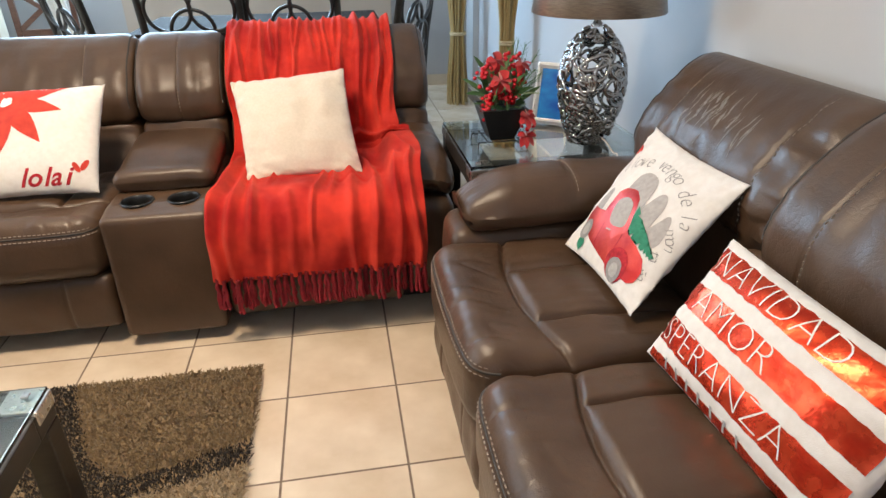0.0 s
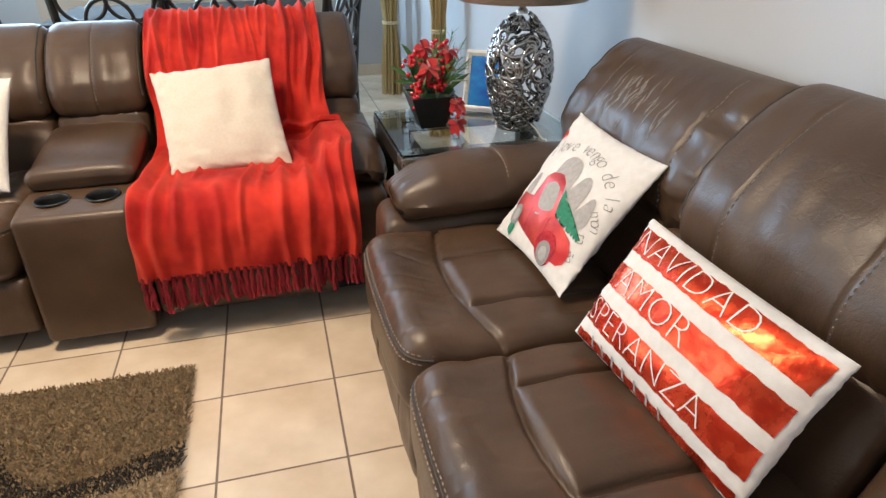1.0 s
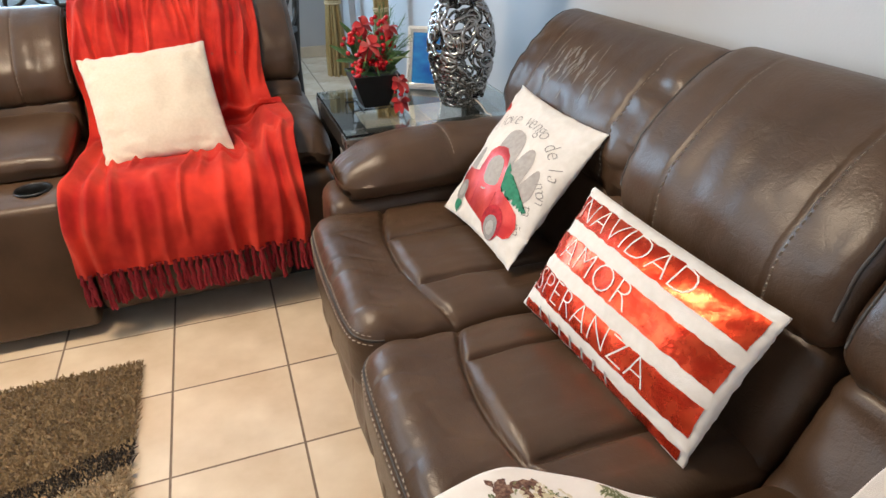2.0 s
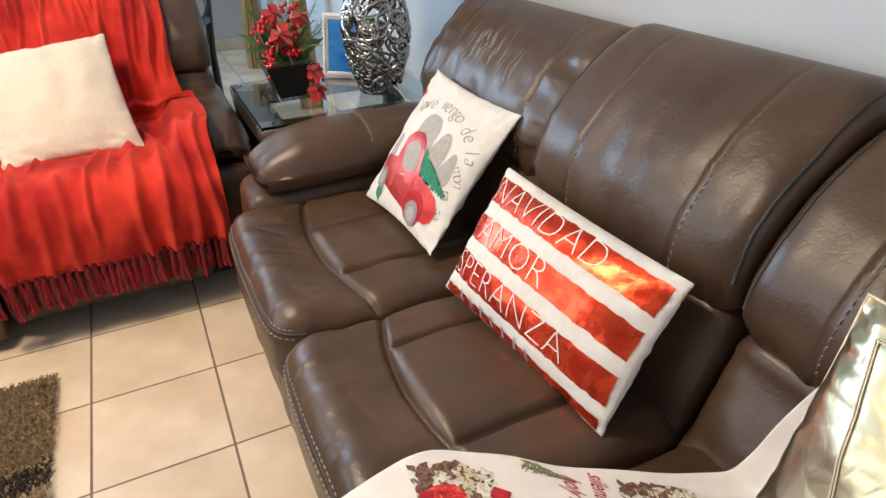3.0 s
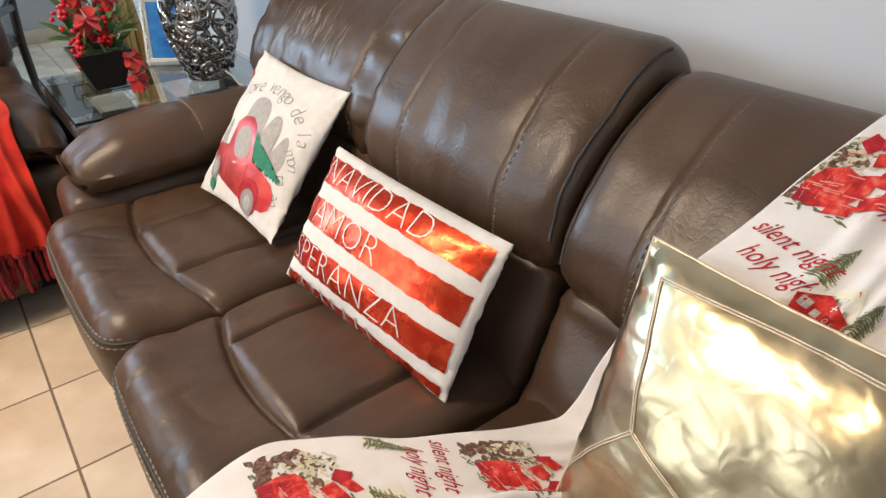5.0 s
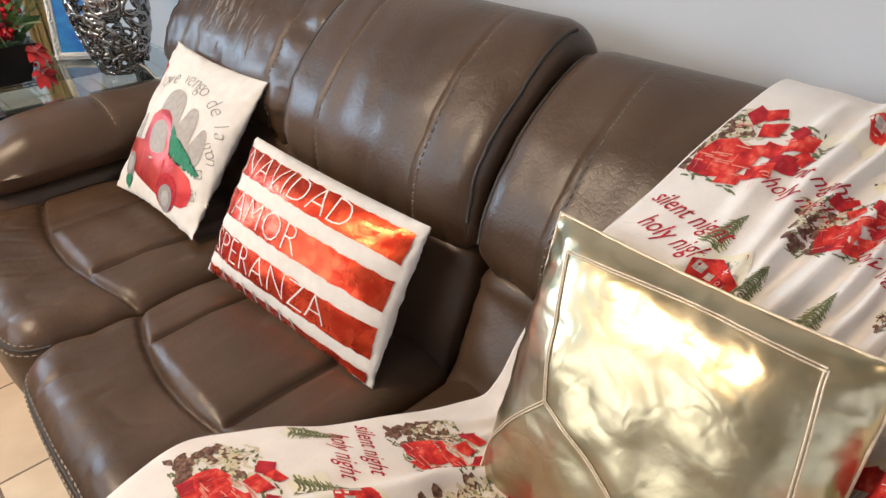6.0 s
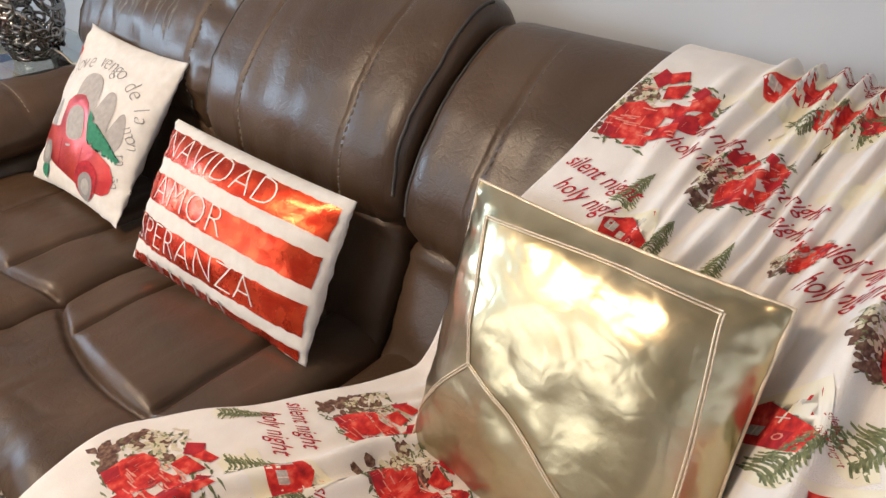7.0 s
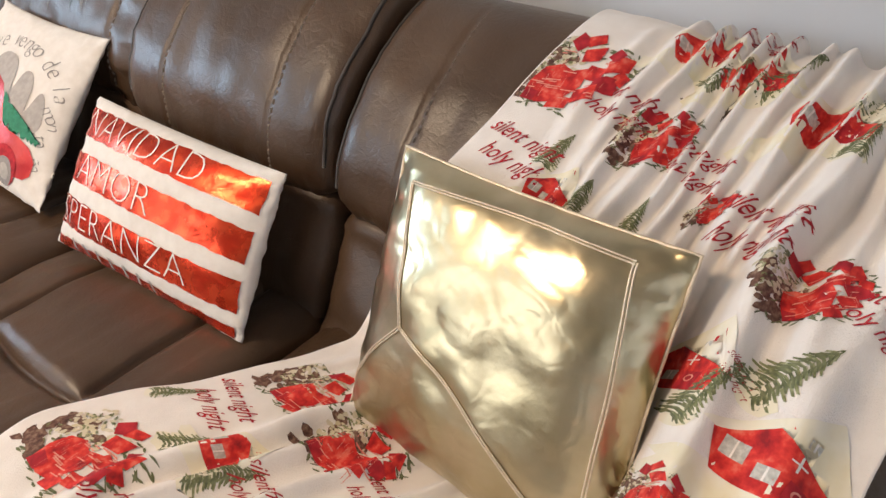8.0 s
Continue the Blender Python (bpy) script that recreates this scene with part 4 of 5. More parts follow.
# cream pillow on the red throw
cream = thing("throw_pillow", (0.05, 0.75, 0.49), "plain cream woven square pillow leaning on the red throw", "pillow", "throw pillows")
P = Pillow((-0.162, 0.905, 0.775), (0.262, 0.880, 0.812), (0.298, 0.600, 0.495), (-0.108, 0.590, 0.492), 0.055, 8.0, 0.05, 0.009, 0.0025, 2.3, 0.55)
P.build("cover", CREAM_CLOTH, cream)

# poinsettia pillow
flower = thing("throw_pillow", (-0.8, 0.75, 0.47), "white pillow printed with a red poinsettia and lettering", "pillow", "throw pillows")
P = Pillow((-1.01, 0.86, 0.79), (-0.578, 0.85, 0.800), (-0.598, 0.60, 0.487), (-1.02, 0.60, 0.485), 0.06, 9.0, 0.05)
P.build("cover", WHITE_CLOTH, flower)
AT = on_pillow(P)
for i in range(9):
    q = 2 * math.pi * i / 9 + 0.25
    ln = 0.44 + 0.05 * (i % 3)
    petal = []
    for t in np.linspace(0, 1, 9):
        petal.append((t, 0.055 * math.sin(math.pi * t ** 0.8)))
    petal += [(t, -w) for t, w in petal[::-1][1:-1]]
    flat_print("printed_petal", [[(0.31 + ln * (t * math.cos(q) - w * math.sin(q) * 3), 0.175 + ln * (t * math.sin(q) + w * math.cos(q) * 3)) for t, w in petal]], AT, ORANGE_PRINT, flower, lift=0.0012 + 0.0003 * (i % 2))
flat_print("printed_flower_centre", [blob(0.31, 0.175, 0.05, 0.05, 16, 0.4, 1)], AT, WHITE_PRINT, flower, lift=0.0026)
for ch, a in (("l", 0.46), ("o", 0.54), ("l", 0.63), ("a", 0.70), ("i", 0.79)):
    lettering("printed_letter", ch, AT, (a, 0.88), 0.22, DEEP_RED_PRINT, flower, 0.9, 0, 0.35, thin=0.02)
flat_print("printed_leaf", [blob(0.86, 0.80, 0.022, 0.05, 12, 0, 1, -0.5), blob(0.92, 0.78, 0.022, 0.055, 12, 0, 1, 0.5)], AT, ORANGE_PRINT, flower)


# printed throw on the long sofa
rng = random.Random(77)
PRINT_LINES = []
for i in range(12):
    a = 0.27 + i * 0.063 + rng.uniform(-0.012, 0.012)
    PRINT_LINES.append(("b", [(a, 0.97), (a + 0.005, 0.82), (a + rng.uniform(-0.02, 0.03), rng.uniform(0.52, 0.66))], rng.uniform(0.009, 0.014), rng.uniform(0.018, 0.028)))
PRINT_LINES += [
    ("b", [(0.62, 0.80), (0.64, 0.62), (0.60, 0.36)], 0.020, 0.026), ("b", [(0.76, 0.80), (0.78, 0.60), (0.76, 0.30)], 0.024, 0.034),
    ("b", [(0.90, 0.82), (0.91, 0.60), (0.93, 0.30)], 0.026, 0.032), ("b", [(0.19, 0.84), (0.20, 0.70), (0.17, 0.56)], 0.014, 0.009),
    ("b", [(0.10, 0.52), (0.06, 0.44), (0.03, 0.38)], 0.010, 0.010), ("b", [(0.20, 0.50), (0.13, 0.43), (0.11, 0.36)], 0.011, 0.012),
    ("b", [(0.30, 0.46), (0.215, 0.36), (0.20, 0.12)], 0.012, 0.030), ("b", [(0.36, 0.46), (0.275, 0.34), (0.275, 0.08)], 0.012, 0.030),
    ("b", [(0.43, 0.46), (0.35, 0.32), (0.37, 0.06)], 0.012, 0.028), ("b", [(0.50, 0.44), (0.46, 0.30), (0.50, 0.05)], 0.013, 0.018),
    ("b", [(0.17, 0.26), (0.18, 0.16), (0.20, -0.1)], 0.016, 0.014),
]
PRINT_FOLDS = Folds(PRINT_LINES, 0.62, 1.62)


def print_folds(a, b, u):
    """Gathered folds over the back that fan out downwards, a few long ones on the seat."""
    soft = 0.006 * noise.noise((a * 5 + b * 10, b * 16 - a * 6, 33)) + 0.003 * noise.noise((a * 17, b * 24 + a * 7, 35)) * sstep(0.05, 0.3, a)
    return 0.015 + 0.008 * sstep(0.46, 0.66, b) + soft + PRINT_FOLDS.at(a, b)


print_throw = thing("printed_blanket", (0.9, -1.45, 0.48), "white fleece blanket printed with red houses, trees and script", "blanket")
FLEECE = Sheet([(-0.035, 0.25, -1.02, -1.66), (-0.032, 0.36, -1.01, -1.66), (-0.018, 0.44, -0.995, -1.67), (0.03, 0.485, -1.005, -1.70), (0.10, 0.494, -0.998, -1.80), (0.16, 0.492, -1.003, -1.82), (0.23, 0.488, -1.045, -1.84), (0.30, 0.482, -1.10, -1.85), (0.38, 0.475, -1.145, -1.85), (0.46, 0.470, -1.185, -1.85), (0.515, 0.475, -1.21, -1.85), (0.545, 0.51, -1.222, -1.85),
                (0.572, 0.58, -1.235, -1.85), (0.592, 0.66, -1.258, -1.85), (0.592, 0.72, -1.285, -1.85), (0.612, 0.765, -1.31, -1.85), (0.650, 0.807, -1.335, -1.855), (0.715, 0.862, -1.36, -1.86), (0.778, 0.905, -1.385, -1.865), (0.83, 0.926, -1.395, -1.87), (0.885, 0.920, -1.395, -1.87), (0.93, 0.89, -1.395, -1.87), (0.952, 0.85, -1.375, -1.87), (0.958, 0.72, -1.375, -1.87)],
               place_a, print_folds, 14.0, 190, 190,
               [(-0.04, 0.25), (-0.035, 0.34), (-0.03, 0.43), (0.0, 0.53), (0.06, 0.60), (0.14, 0.655), (0.22, 0.672), (0.30, 0.678), (0.38, 0.695), (0.46, 0.735), (0.54, 0.79), (0.61, 0.825), (0.68, 0.862), (0.76, 0.905), (0.82, 0.926), (0.885, 0.920), (0.93, 0.89), (0.952, 0.85), (0.958, 0.72)],
               lambda u: sstep(-1.60, -1.73, u))
FLEECE.build("fleece_cloth", WHITE_FLEECE, print_throw)


def cloth_at(cx, cy, size, turn):
    """Coordinates of a motif of that size (metres) on the fleece, about its centre (0..1 across and along)."""
    cs, sn = math.cos(turn), math.sin(turn)
    row = FLEECE.line[int(cy * (FLEECE.n - 1))]
    wide = abs(row[3] - row[2])

    def at(x, y, lift):
        px, py = (x * cs - y * sn) * size, (x * sn + y * cs) * size
        return FLEECE.at(min(max(cx + px / wide, 0.005), 0.995), cy - py / FLEECE.length, lift * 0.42 + 0.0007)

    return at, ((0.0055 / size, 0.012 / size) if abs(turn) < 0.45 else (0.007 / size,) * 2)


def motif_house(at, seed, fine):
    """A red cottage in snow: snowed roof, gable window with a cross, two windows, a door with a round wreath."""
    flat_print("printed_snow", [blob(-0.15, 0.50, 0.80, 0.24, 18, 0.6, seed)], at, YELLOW_PRINT, print_throw, fine, 0.0002)
    h = flat_print("printed_house", [[(-0.52, 0.02), (-0.1, -0.18), (0.24, -0.40), (0.38, -0.05), (0.50, 0.18), (0.46, 0.48), (0.0, 0.45), (-0.40, 0.38)]], at, RED_PRINT, print_throw, fine, 0.0006)
    flat_print("printed_roof_snow", [[(-0.62, 0.03), (-0.45, -0.08), (-0.1, -0.27), (0.26, -0.48), (0.36, -0.32), (0.58, 0.16), (0.52, 0.20), (0.23, -0.38), (-0.1, -0.17), (-0.50, 0.05)]], at, YELLOW_PRINT, h, fine, 0.0012)
    for x, y, w in ((-0.30, 0.13, 0.10), (-0.04, 0.24, 0.08), (0.16, -0.16, 0.05)):
        p = flat_print("printed_window", [[(x - w, y - w * 0.9), (x + w, y - w * 0.7), (x + w, y + w), (x - w, y + w * 0.8)]], at, GREY_PRINT, h, fine, 0.0012)
        flat_print("printed_window_bar", [[(x - 0.008, y - w * 0.8), (x + 0.008, y - w * 0.8), (x + 0.008, y + w * 0.9), (x - 0.008, y + w * 0.9)]], at, WHITE_PRINT, p, fine, 0.0016)
    flat_print("printed_cross", [[(0.12, -0.03), (0.14, -0.03), (0.14, 0.12), (0.12, 0.12)], [(0.06, 0.035), (0.20, 0.045), (0.20, 0.06), (0.06, 0.05)]], at, WHITE_PRINT, h, fine, 0.0012)
    door = flat_print("printed_door", [[(0.12, 0.20), (0.32, 0.23), (0.30, 0.47), (0.10, 0.45)]], at, DEEP_RED_PRINT, h, fine, 0.0012)
    circle = blob(0.21, 0.30, 0.05, 0.05, 14)
    flat_print("printed_door_wreath", [[circle[i], circle[(i + 1) % 14], (0.21 + (circle[(i + 1) % 14][0] - 0.21) * 0.65, 0.30 + (circle[(i + 1) % 14][1] - 0.30) * 0.65), (0.21 + (circle[i][0] - 0.21) * 0.65, 0.30 + (circle[i][1] - 0.30) * 0.65)] for i in range(14)], at, PINK_PRINT, door, fine, 0.0018)


def motif_tree(at, seed, fine):
    """A brushed fir: tiers of thin drooping strokes in two greens, with pale snow between them."""
    r = random.Random(seed)
    flat_print("printed_snow", [blob(0.0, 0.42, 0.30, 0.16, 14, 0.6, seed)], at, YELLOW_PRINT, print_throw, fine, 0.0002)
    for k, mat in enumerate((OLIVE_PRINT, DARK_OLIVE_PRINT)):
        polys = []
        for i in range(15):
            y = -0.52 + i * 0.066 + 0.02 * k
            w = (0.03 + 0.30 * (i / 14) ** 0.8) * r.uniform(0.8, 1.15) * (1 - 0.25 * k)
            for s in (-1, 1):
                j, v = r.uniform(-0.012, 0.012), w * r.uniform(0.85, 1.15)
                polys.append([(0, y + j - 0.012), (s * v * 0.5, y + 0.010 + j), (s * v, y + 0.070 + j), (s * v * 0.92, y + 0.088 + j), (s * v * 0.45, y + 0.040 + j), (0, y + j + 0.018)])
                polys.append([(s * v * 0.4, y + 0.02 + j), (s * v * 0.62, y + 0.075 + j), (s * v * 0.55, y + 0.085 + j), (s * v * 0.34, y + 0.04 + j)])
        flat_print("printed_tree", polys, at, mat, print_throw, fine, 0.0005 + 0.0004 * k)


def motif_wreath(at, seed, fine):
    """A heap of pine cones and berries beside red parcels and a red bow, with fir sprigs round it."""
    r = random.Random(seed)

    def scatter(n, x0, x1, y0, y1, rx, ry, k=7):
        return [blob(r.uniform(x0, x1), r.uniform(y0, y1), rx * r.uniform(0.7, 1.3), ry * r.uniform(0.7, 1.3), k, 0.7, r.random() * 9, r.uniform(-1, 1)) for _ in range(n)]

    tagged(flat_print("printed_sprig", scatter(30, -0.45, 0.5, -0.36, -0.22, 0.040, 0.010) + scatter(26, -0.4, 0.35, 0.30, 0.41, 0.040, 0.010) + scatter(22, 0.42, 0.58, -0.3, 0.1, 0.040, 0.010), at, DARK_OLIVE_PRINT, print_throw, fine, 0.0002), kind="stuff")
    tagged(flat_print("printed_foliage", scatter(60, -0.48, 0.02, -0.20, 0.36, 0.055, 0.045), at, BROWN_PRINT, print_throw, fine, 0.0004), kind="stuff")
    tagged(flat_print("printed_speckle", scatter(85, -0.48, 0.10, -0.34, 0.10, 0.026, 0.020), at, CREAM_PRINT, print_throw, fine, 0.0009), kind="stuff")
    tagged(flat_print("printed_twig", scatter(40, -0.45, 0.05, -0.30, 0.20, 0.020, 0.010), at, OLIVE_PRINT, print_throw, fine, 0.0012), kind="stuff")
    h = flat_print("printed_parcel", [[(-0.18, 0.02), (-0.06, -0.06), (0.06, -0.03), (0.18, -0.10), (0.24, 0.10), (0.18, 0.30), (0.02, 0.36), (-0.16, 0.33), (-0.20, 0.18)]], at, RED_PRINT, print_throw, fine, 0.0014)
    for i, (x, y, w, q) in enumerate(((-0.10, -0.33, 0.10, 0.5), (0.02, -0.38, 0.08, -0.5), (0.10, -0.22, 0.10, -0.3), (0.30, -0.27, 0.08, 0.6), (0.40, -0.18, 0.11, -0.4), (0.26, -0.06, 0.10, 0.2), (0.42, 0.04, 0.11, -0.2), (0.34, 0.18, 0.10, -0.3), (0.20, 0.30, 0.09, -0.1), (-0.10, 0.30, 0.08, 0.1), (0.50, -0.08, 0.07, 0.5), (0.02, 0.12, 0.10, -0.15))):
        quad = [(-w, -w * 0.7), (w * 0.9, -w * 0.8), (w, w * 0.6), (-w * 0.8, w * 0.8)]
        quad = [(x + (u * math.cos(q) - v * math.sin(q)) * r.uniform(0.75, 1.2), y + (u * math.sin(q) + v * math.cos(q)) * r.uniform(0.75, 1.2)) for u, v in quad]
        flat_print("printed_parcel", [quad], at, DEEP_RED_PRINT if i % 3 == 0 else RED_PRINT, print_throw, fine, 0.0016 + 0.0003 * (i % 4))
    strokes = []
    for i in range(44):
        x, y, w, q = r.uniform(-0.16, 0.46), r.uniform(-0.20, 0.32), r.uniform(0.02, 0.07), r.choice((-0.25, -0.15, 1.3, 1.45))
        cx, sx = math.cos(q) * w, math.sin(q) * w
        strokes.append([(x - cx, y - sx - 0.006), (x + cx, y + sx - 0.006), (x + cx, y + sx + 0.006), (x - cx, y - sx + 0.006)])
    tagged(flat_print("printed_ribbon", strokes, at, PINK_PRINT, h, fine, 0.0030), kind="stuff")


def motif_words(at, lines, fine):
    for i, w in enumerate(lines):
        lettering("printed_phrase", w, at, (0.10 * i - 0.05, (i - (len(lines) - 1) / 2) * 0.27), 0.25, DEEP_RED_PRINT, print_throw, 0.84, 0.10, 0.45, fine, 1.0, 0.0010, 0.002)


MOTIFS = [
    ("wreath", 0.075, 0.763, 0.140, 0.05),
    ("words", 0.135, 0.690, 0.118, 0.08),
    ("words", 0.271, 0.747, 0.100, 0.10),
    ("wreath", 0.383, 0.728, 0.092, -0.30),
    ("house", 0.263, 0.674, 0.056, 0.0),
    ("tree", 0.334, 0.672, 0.045, 0.0),
    ("tree", 0.471, 0.672, 0.048, 0.0),
    ("tree", 0.216, 0.699, 0.050, 0.15),
    ("words", 0.501, 0.719, 0.092, 0.28),
    ("house", 0.335, 0.818, 0.075, -0.25),
    ("house", 0.490, 0.800, 0.075, -0.30),
    ("house", 0.704, 0.758, 0.082, 0.05),
    ("tree", 0.435, 0.792, 0.062, 0.55),
    ("tree", 0.559, 0.796, 0.075, 0.60),
    ("tree", 0.775, 0.775, 0.070, 0.55),
    ("words", 0.450, 0.838, 0.080, 0.1),
    ("words", 0.697, 0.664, 0.112, 0.40),
    ("tree", 0.774, 0.735, 0.055, 0.25),
    ("wreath", 0.589, 0.684, 0.040, -0.4),
    ("house", 0.717, 0.567, 0.085, 0.1),
    ("tree", 0.773, 0.543, 0.080, 0.47),
    ("tree", 0.860, 0.570, 0.085, 0.65),
    ("house", 0.899, 0.525, 0.108, 0.05),
    ("words", 0.925, 0.618, 0.085, 0.23),
    ("wreath", 0.824, 0.622, 0.088, -0.3),
    ("words", 0.804, 0.557, 0.045, 0.54),
    ("wreath", 0.767, 0.467, 0.075, 0.0),
    ("wreath", 0.120, 0.230, 0.145, 0.15),
    ("words", 0.088, 0.328, 0.120, 0.22),
    ("tree", 0.028, 0.311, 0.055, 0.40),
    ("wreath", 0.125, 0.385, 0.120, 0.1),
    ("tree", 0.178, 0.290, 0.075, 0.38),
    ("house", 0.232, 0.303, 0.080, 0.15),
    ("wreath", 0.310, 0.361, 0.120, 0.1),
    ("tree", 0.284, 0.279, 0.075, 0.35),
    ("words", 0.225, 0.220, 0.098, 0.15),
    ("words", 0.330, 0.287, 0.090, 0.18),
    ("words", 0.430, 0.338, 0.095, 0.22),
]
for i, (kind, a, b, size, turn) in enumerate(MOTIFS):
    at, fine = cloth_at(a, b, size, turn)
    if kind == "house":
        motif_house(at, i, fine)
    elif kind == "tree":
        motif_tree(at, i, fine)
    elif kind == "wreath":
        motif_wreath(at, i, fine)
    else:
        motif_words(at, ("silent night", "holy night"), fine)

# ---- glass-topped tables ----
def glass_table(name, x0, x1, y0, y1, h, label, group):
    t = thing(name, ((x0 + x1) / 2, (y0 + y1) / 2, 0), label, "table", group)
    w = 0.085
    g = part("glass_top", box(x0, x1, y0, y1, h - 0.010, h, 0.003), GLASS, t, "clear glass top")
    g.visible_shadow = False
    for n, q in (("rail", (x0, x1, y0, y0 + w)), ("rail", (x0, x1, y1 - w, y1)), ("rail", (x0, x0 + w, y0 + w, y1 - w)), ("rail", (x1 - w, x1, y0 + w, y1 - w))):
        part(n, box(*q, h - 0.075, h - 0.018, 0.003), BLACK_WOOD, t)
    for cx, sx in ((x0, 1), (x1, -1)):
        for cy, sy in ((y0, 1), (y1, -1)):
            leg = bmesh.new()
            a, b = sorted((cx, cx + sx * 0.060))
            c, d = sorted((cy, cy + sy * 0.060))
            box(a, b, c, d, 0.0, h - 0.0755, 0.004, leg)
            part("leg", leg, BLACK_WOOD, t)
            br = bmesh.new()
            a, b = sorted((cx - sx * 0.003, cx + sx * 0.075))
            c, d = sorted((cy - sy * 0.003, cy + sy * 0.075))
            box(a, b, c, d, h - 0.045, h - 0.0105, 0.003, br)
            bracket = part("corner_bracket", br, CHROME, t, "brushed silver corner bracket")
            part("bolt", box(cx + sx * 0.03 - 0.008, cx + sx * 0.03 + 0.008, cy + sy * 0.03 - 0.008, cy + sy * 0.03 + 0.008, h + 0.0002, h + 0.005, 0.002), CHROME, bracket)
    return t


side_table = glass_table("end_table", 0.625, 1.27, 0.262, 0.80, 0.605, "square glass-topped end table with black frame and silver corners", "glass tables")
part("lower_shelf", box(0.67, 1.22, 0.31, 0.755, 0.16, 0.185, 0.003), BLACK_WOOD, side_table)
coffee = glass_table("coffee_table", -1.45, -0.42, -1.35, -0.40, 0.43, "glass-topped coffee table with black legs and silver corners", "glass tables")

# ---- lamp ----
lamp = thing("table_lamp", (1.08, 0.46, 0.605), "table lamp with openwork silver ceramic base and bronze shade", "lamp")
LX, LY, LZ = 1.08, 0.46, 0.605
LAMP_PROFILE = smooth_line([(0.0, 0.060), (0.02, 0.068), (0.08, 0.088), (0.16, 0.106), (0.22, 0.108), (0.29, 0.094), (0.34, 0.066), (0.375, 0.034), (0.39, 0.018)], 60)


def lamp_r(z):
    return float(np.interp(z, LAMP_PROFILE[:, 0], LAMP_PROFILE[:, 1]))


rng = random.Random(11)
chunks = []
for i in range(165):
    q0, z0 = rng.uniform(0, 2 * math.pi), rng.uniform(0.012, 0.365)
    rad = rng.uniform(0.013, 0.030) * (0.55 if z0 > 0.32 or z0 < 0.03 else 1)
    el, tw = rng.uniform(0.6, 1.5), rng.uniform(0, 3.14)
    pts = []
    for k in range(18):
        s = 2 * math.pi * k / 18
        x, y = rad * math.cos(s) * el, rad * math.sin(s) / el
        x, y = x * math.cos(tw) - y * math.sin(tw), x * math.sin(tw) + y * math.cos(tw)
        z = min(max(z0 + y, 0.006), 0.385)
        r = lamp_r(z) + 0.002 * math.sin(3 * s + i)
        q = q0 + x / max(lamp_r(z0), 0.03)
        pts.append((LX + r * math.cos(q), LY + r * math.sin(q), LZ + z))
    chunks.append(tube_data(pts, rng.uniform(0.0052, 0.0080), 8, True))
mesh_part("openwork_body", *join(chunks), LAMP_SILVER, lamp, "silver glazed openwork body")
mesh_part("foot_ring", *lathe([(0.0, 0.0), (0.062, 0.0), (0.066, 0.006), (0.062, 0.014), (0.0, 0.014)], 32, (LX, LY, LZ)), LAMP_SILVER, lamp)
mesh_part("neck", *lathe([(0.018, 0.38), (0.020, 0.39), (0.011, 0.397), (0.011, 0.60), (0.0, 0.60)], 20, (LX, LY, LZ)), CHROME, lamp)
shade = mesh_part("shade", *lathe([(0.212, 0.425), (0.214, 0.428), (0.165, 0.70), (0.163, 0.70), (0.2105, 0.428), (0.212, 0.425)], 48, (LX, LY, LZ)), SHADE, lamp, "bronze foil drum shade")
mesh_part("shade_spider", *join([tube_data([(LX, LY, LZ + 0.60), (LX + 0.175 * math.cos(q), LY + 0.175 * math.sin(q), LZ + 0.60)], 0.002, 6) for q in (0.3, 2.4, 4.5)]), CHROME, lamp)
mesh_part("cord", *tube_data(smooth_line([(LX + 0.02, LY - 0.06, LZ + 0.03), (LX + 0.03, LY - 0.10, LZ + 0.02), (LX + 0.03, LY - 0.16, LZ + 0.004), (LX + 0.03, LY - 0.195, LZ + 0.006), (LX + 0.03, LY - 0.21, LZ - 0.05), (LX + 0.03, LY - 0.21, LZ - 0.3)], 30), 0.0022, 6), CREAM_TRIM, lamp, "clear pale power cord")

# ---- flower arrangement ----
plant = thing("flower_arrangement", (0.775, 0.50, 0.605), "red berries, poinsettia and greenery in a black square pot", "flower pot")
PX, PY, PZ = 0.775, 0.50, 0.605
bm = bmesh.new()
lo = [bm.verts.new((PX + s * 0.042, PY + t * 0.042, PZ + 0.022)) for s, t in ((-1, -1), (1, -1), (1, 1), (-1, 1))]
hi = [bm.verts.new((PX + s * 0.078, PY + t * 0.078, PZ + 0.132)) for s, t in ((-1, -1), (1, -1), (1, 1), (-1, 1))]
rim = [bm.verts.new((PX + s * 0.070, PY + t * 0.070, PZ + 0.132)) for s, t in ((-1, -1), (1, -1), (1, 1), (-1, 1))]
pit = [bm.verts.new((PX + s * 0.066, PY + t * 0.066, PZ + 0.112)) for s, t in ((-1, -1), (1, -1), (1, 1), (-1, 1))]
for a, b in ((lo, hi), (hi, rim), (rim, pit)):
    for i in range(4):
        bm.faces.new((a[i], a[(i + 1) % 4], b[(i + 1) % 4], b[i]))
bm.faces.new(lo[::-1])
bm.faces.new(pit)
part("pot", bm, POT_BLACK, plant, "glossy black flared square pot")
wires = []
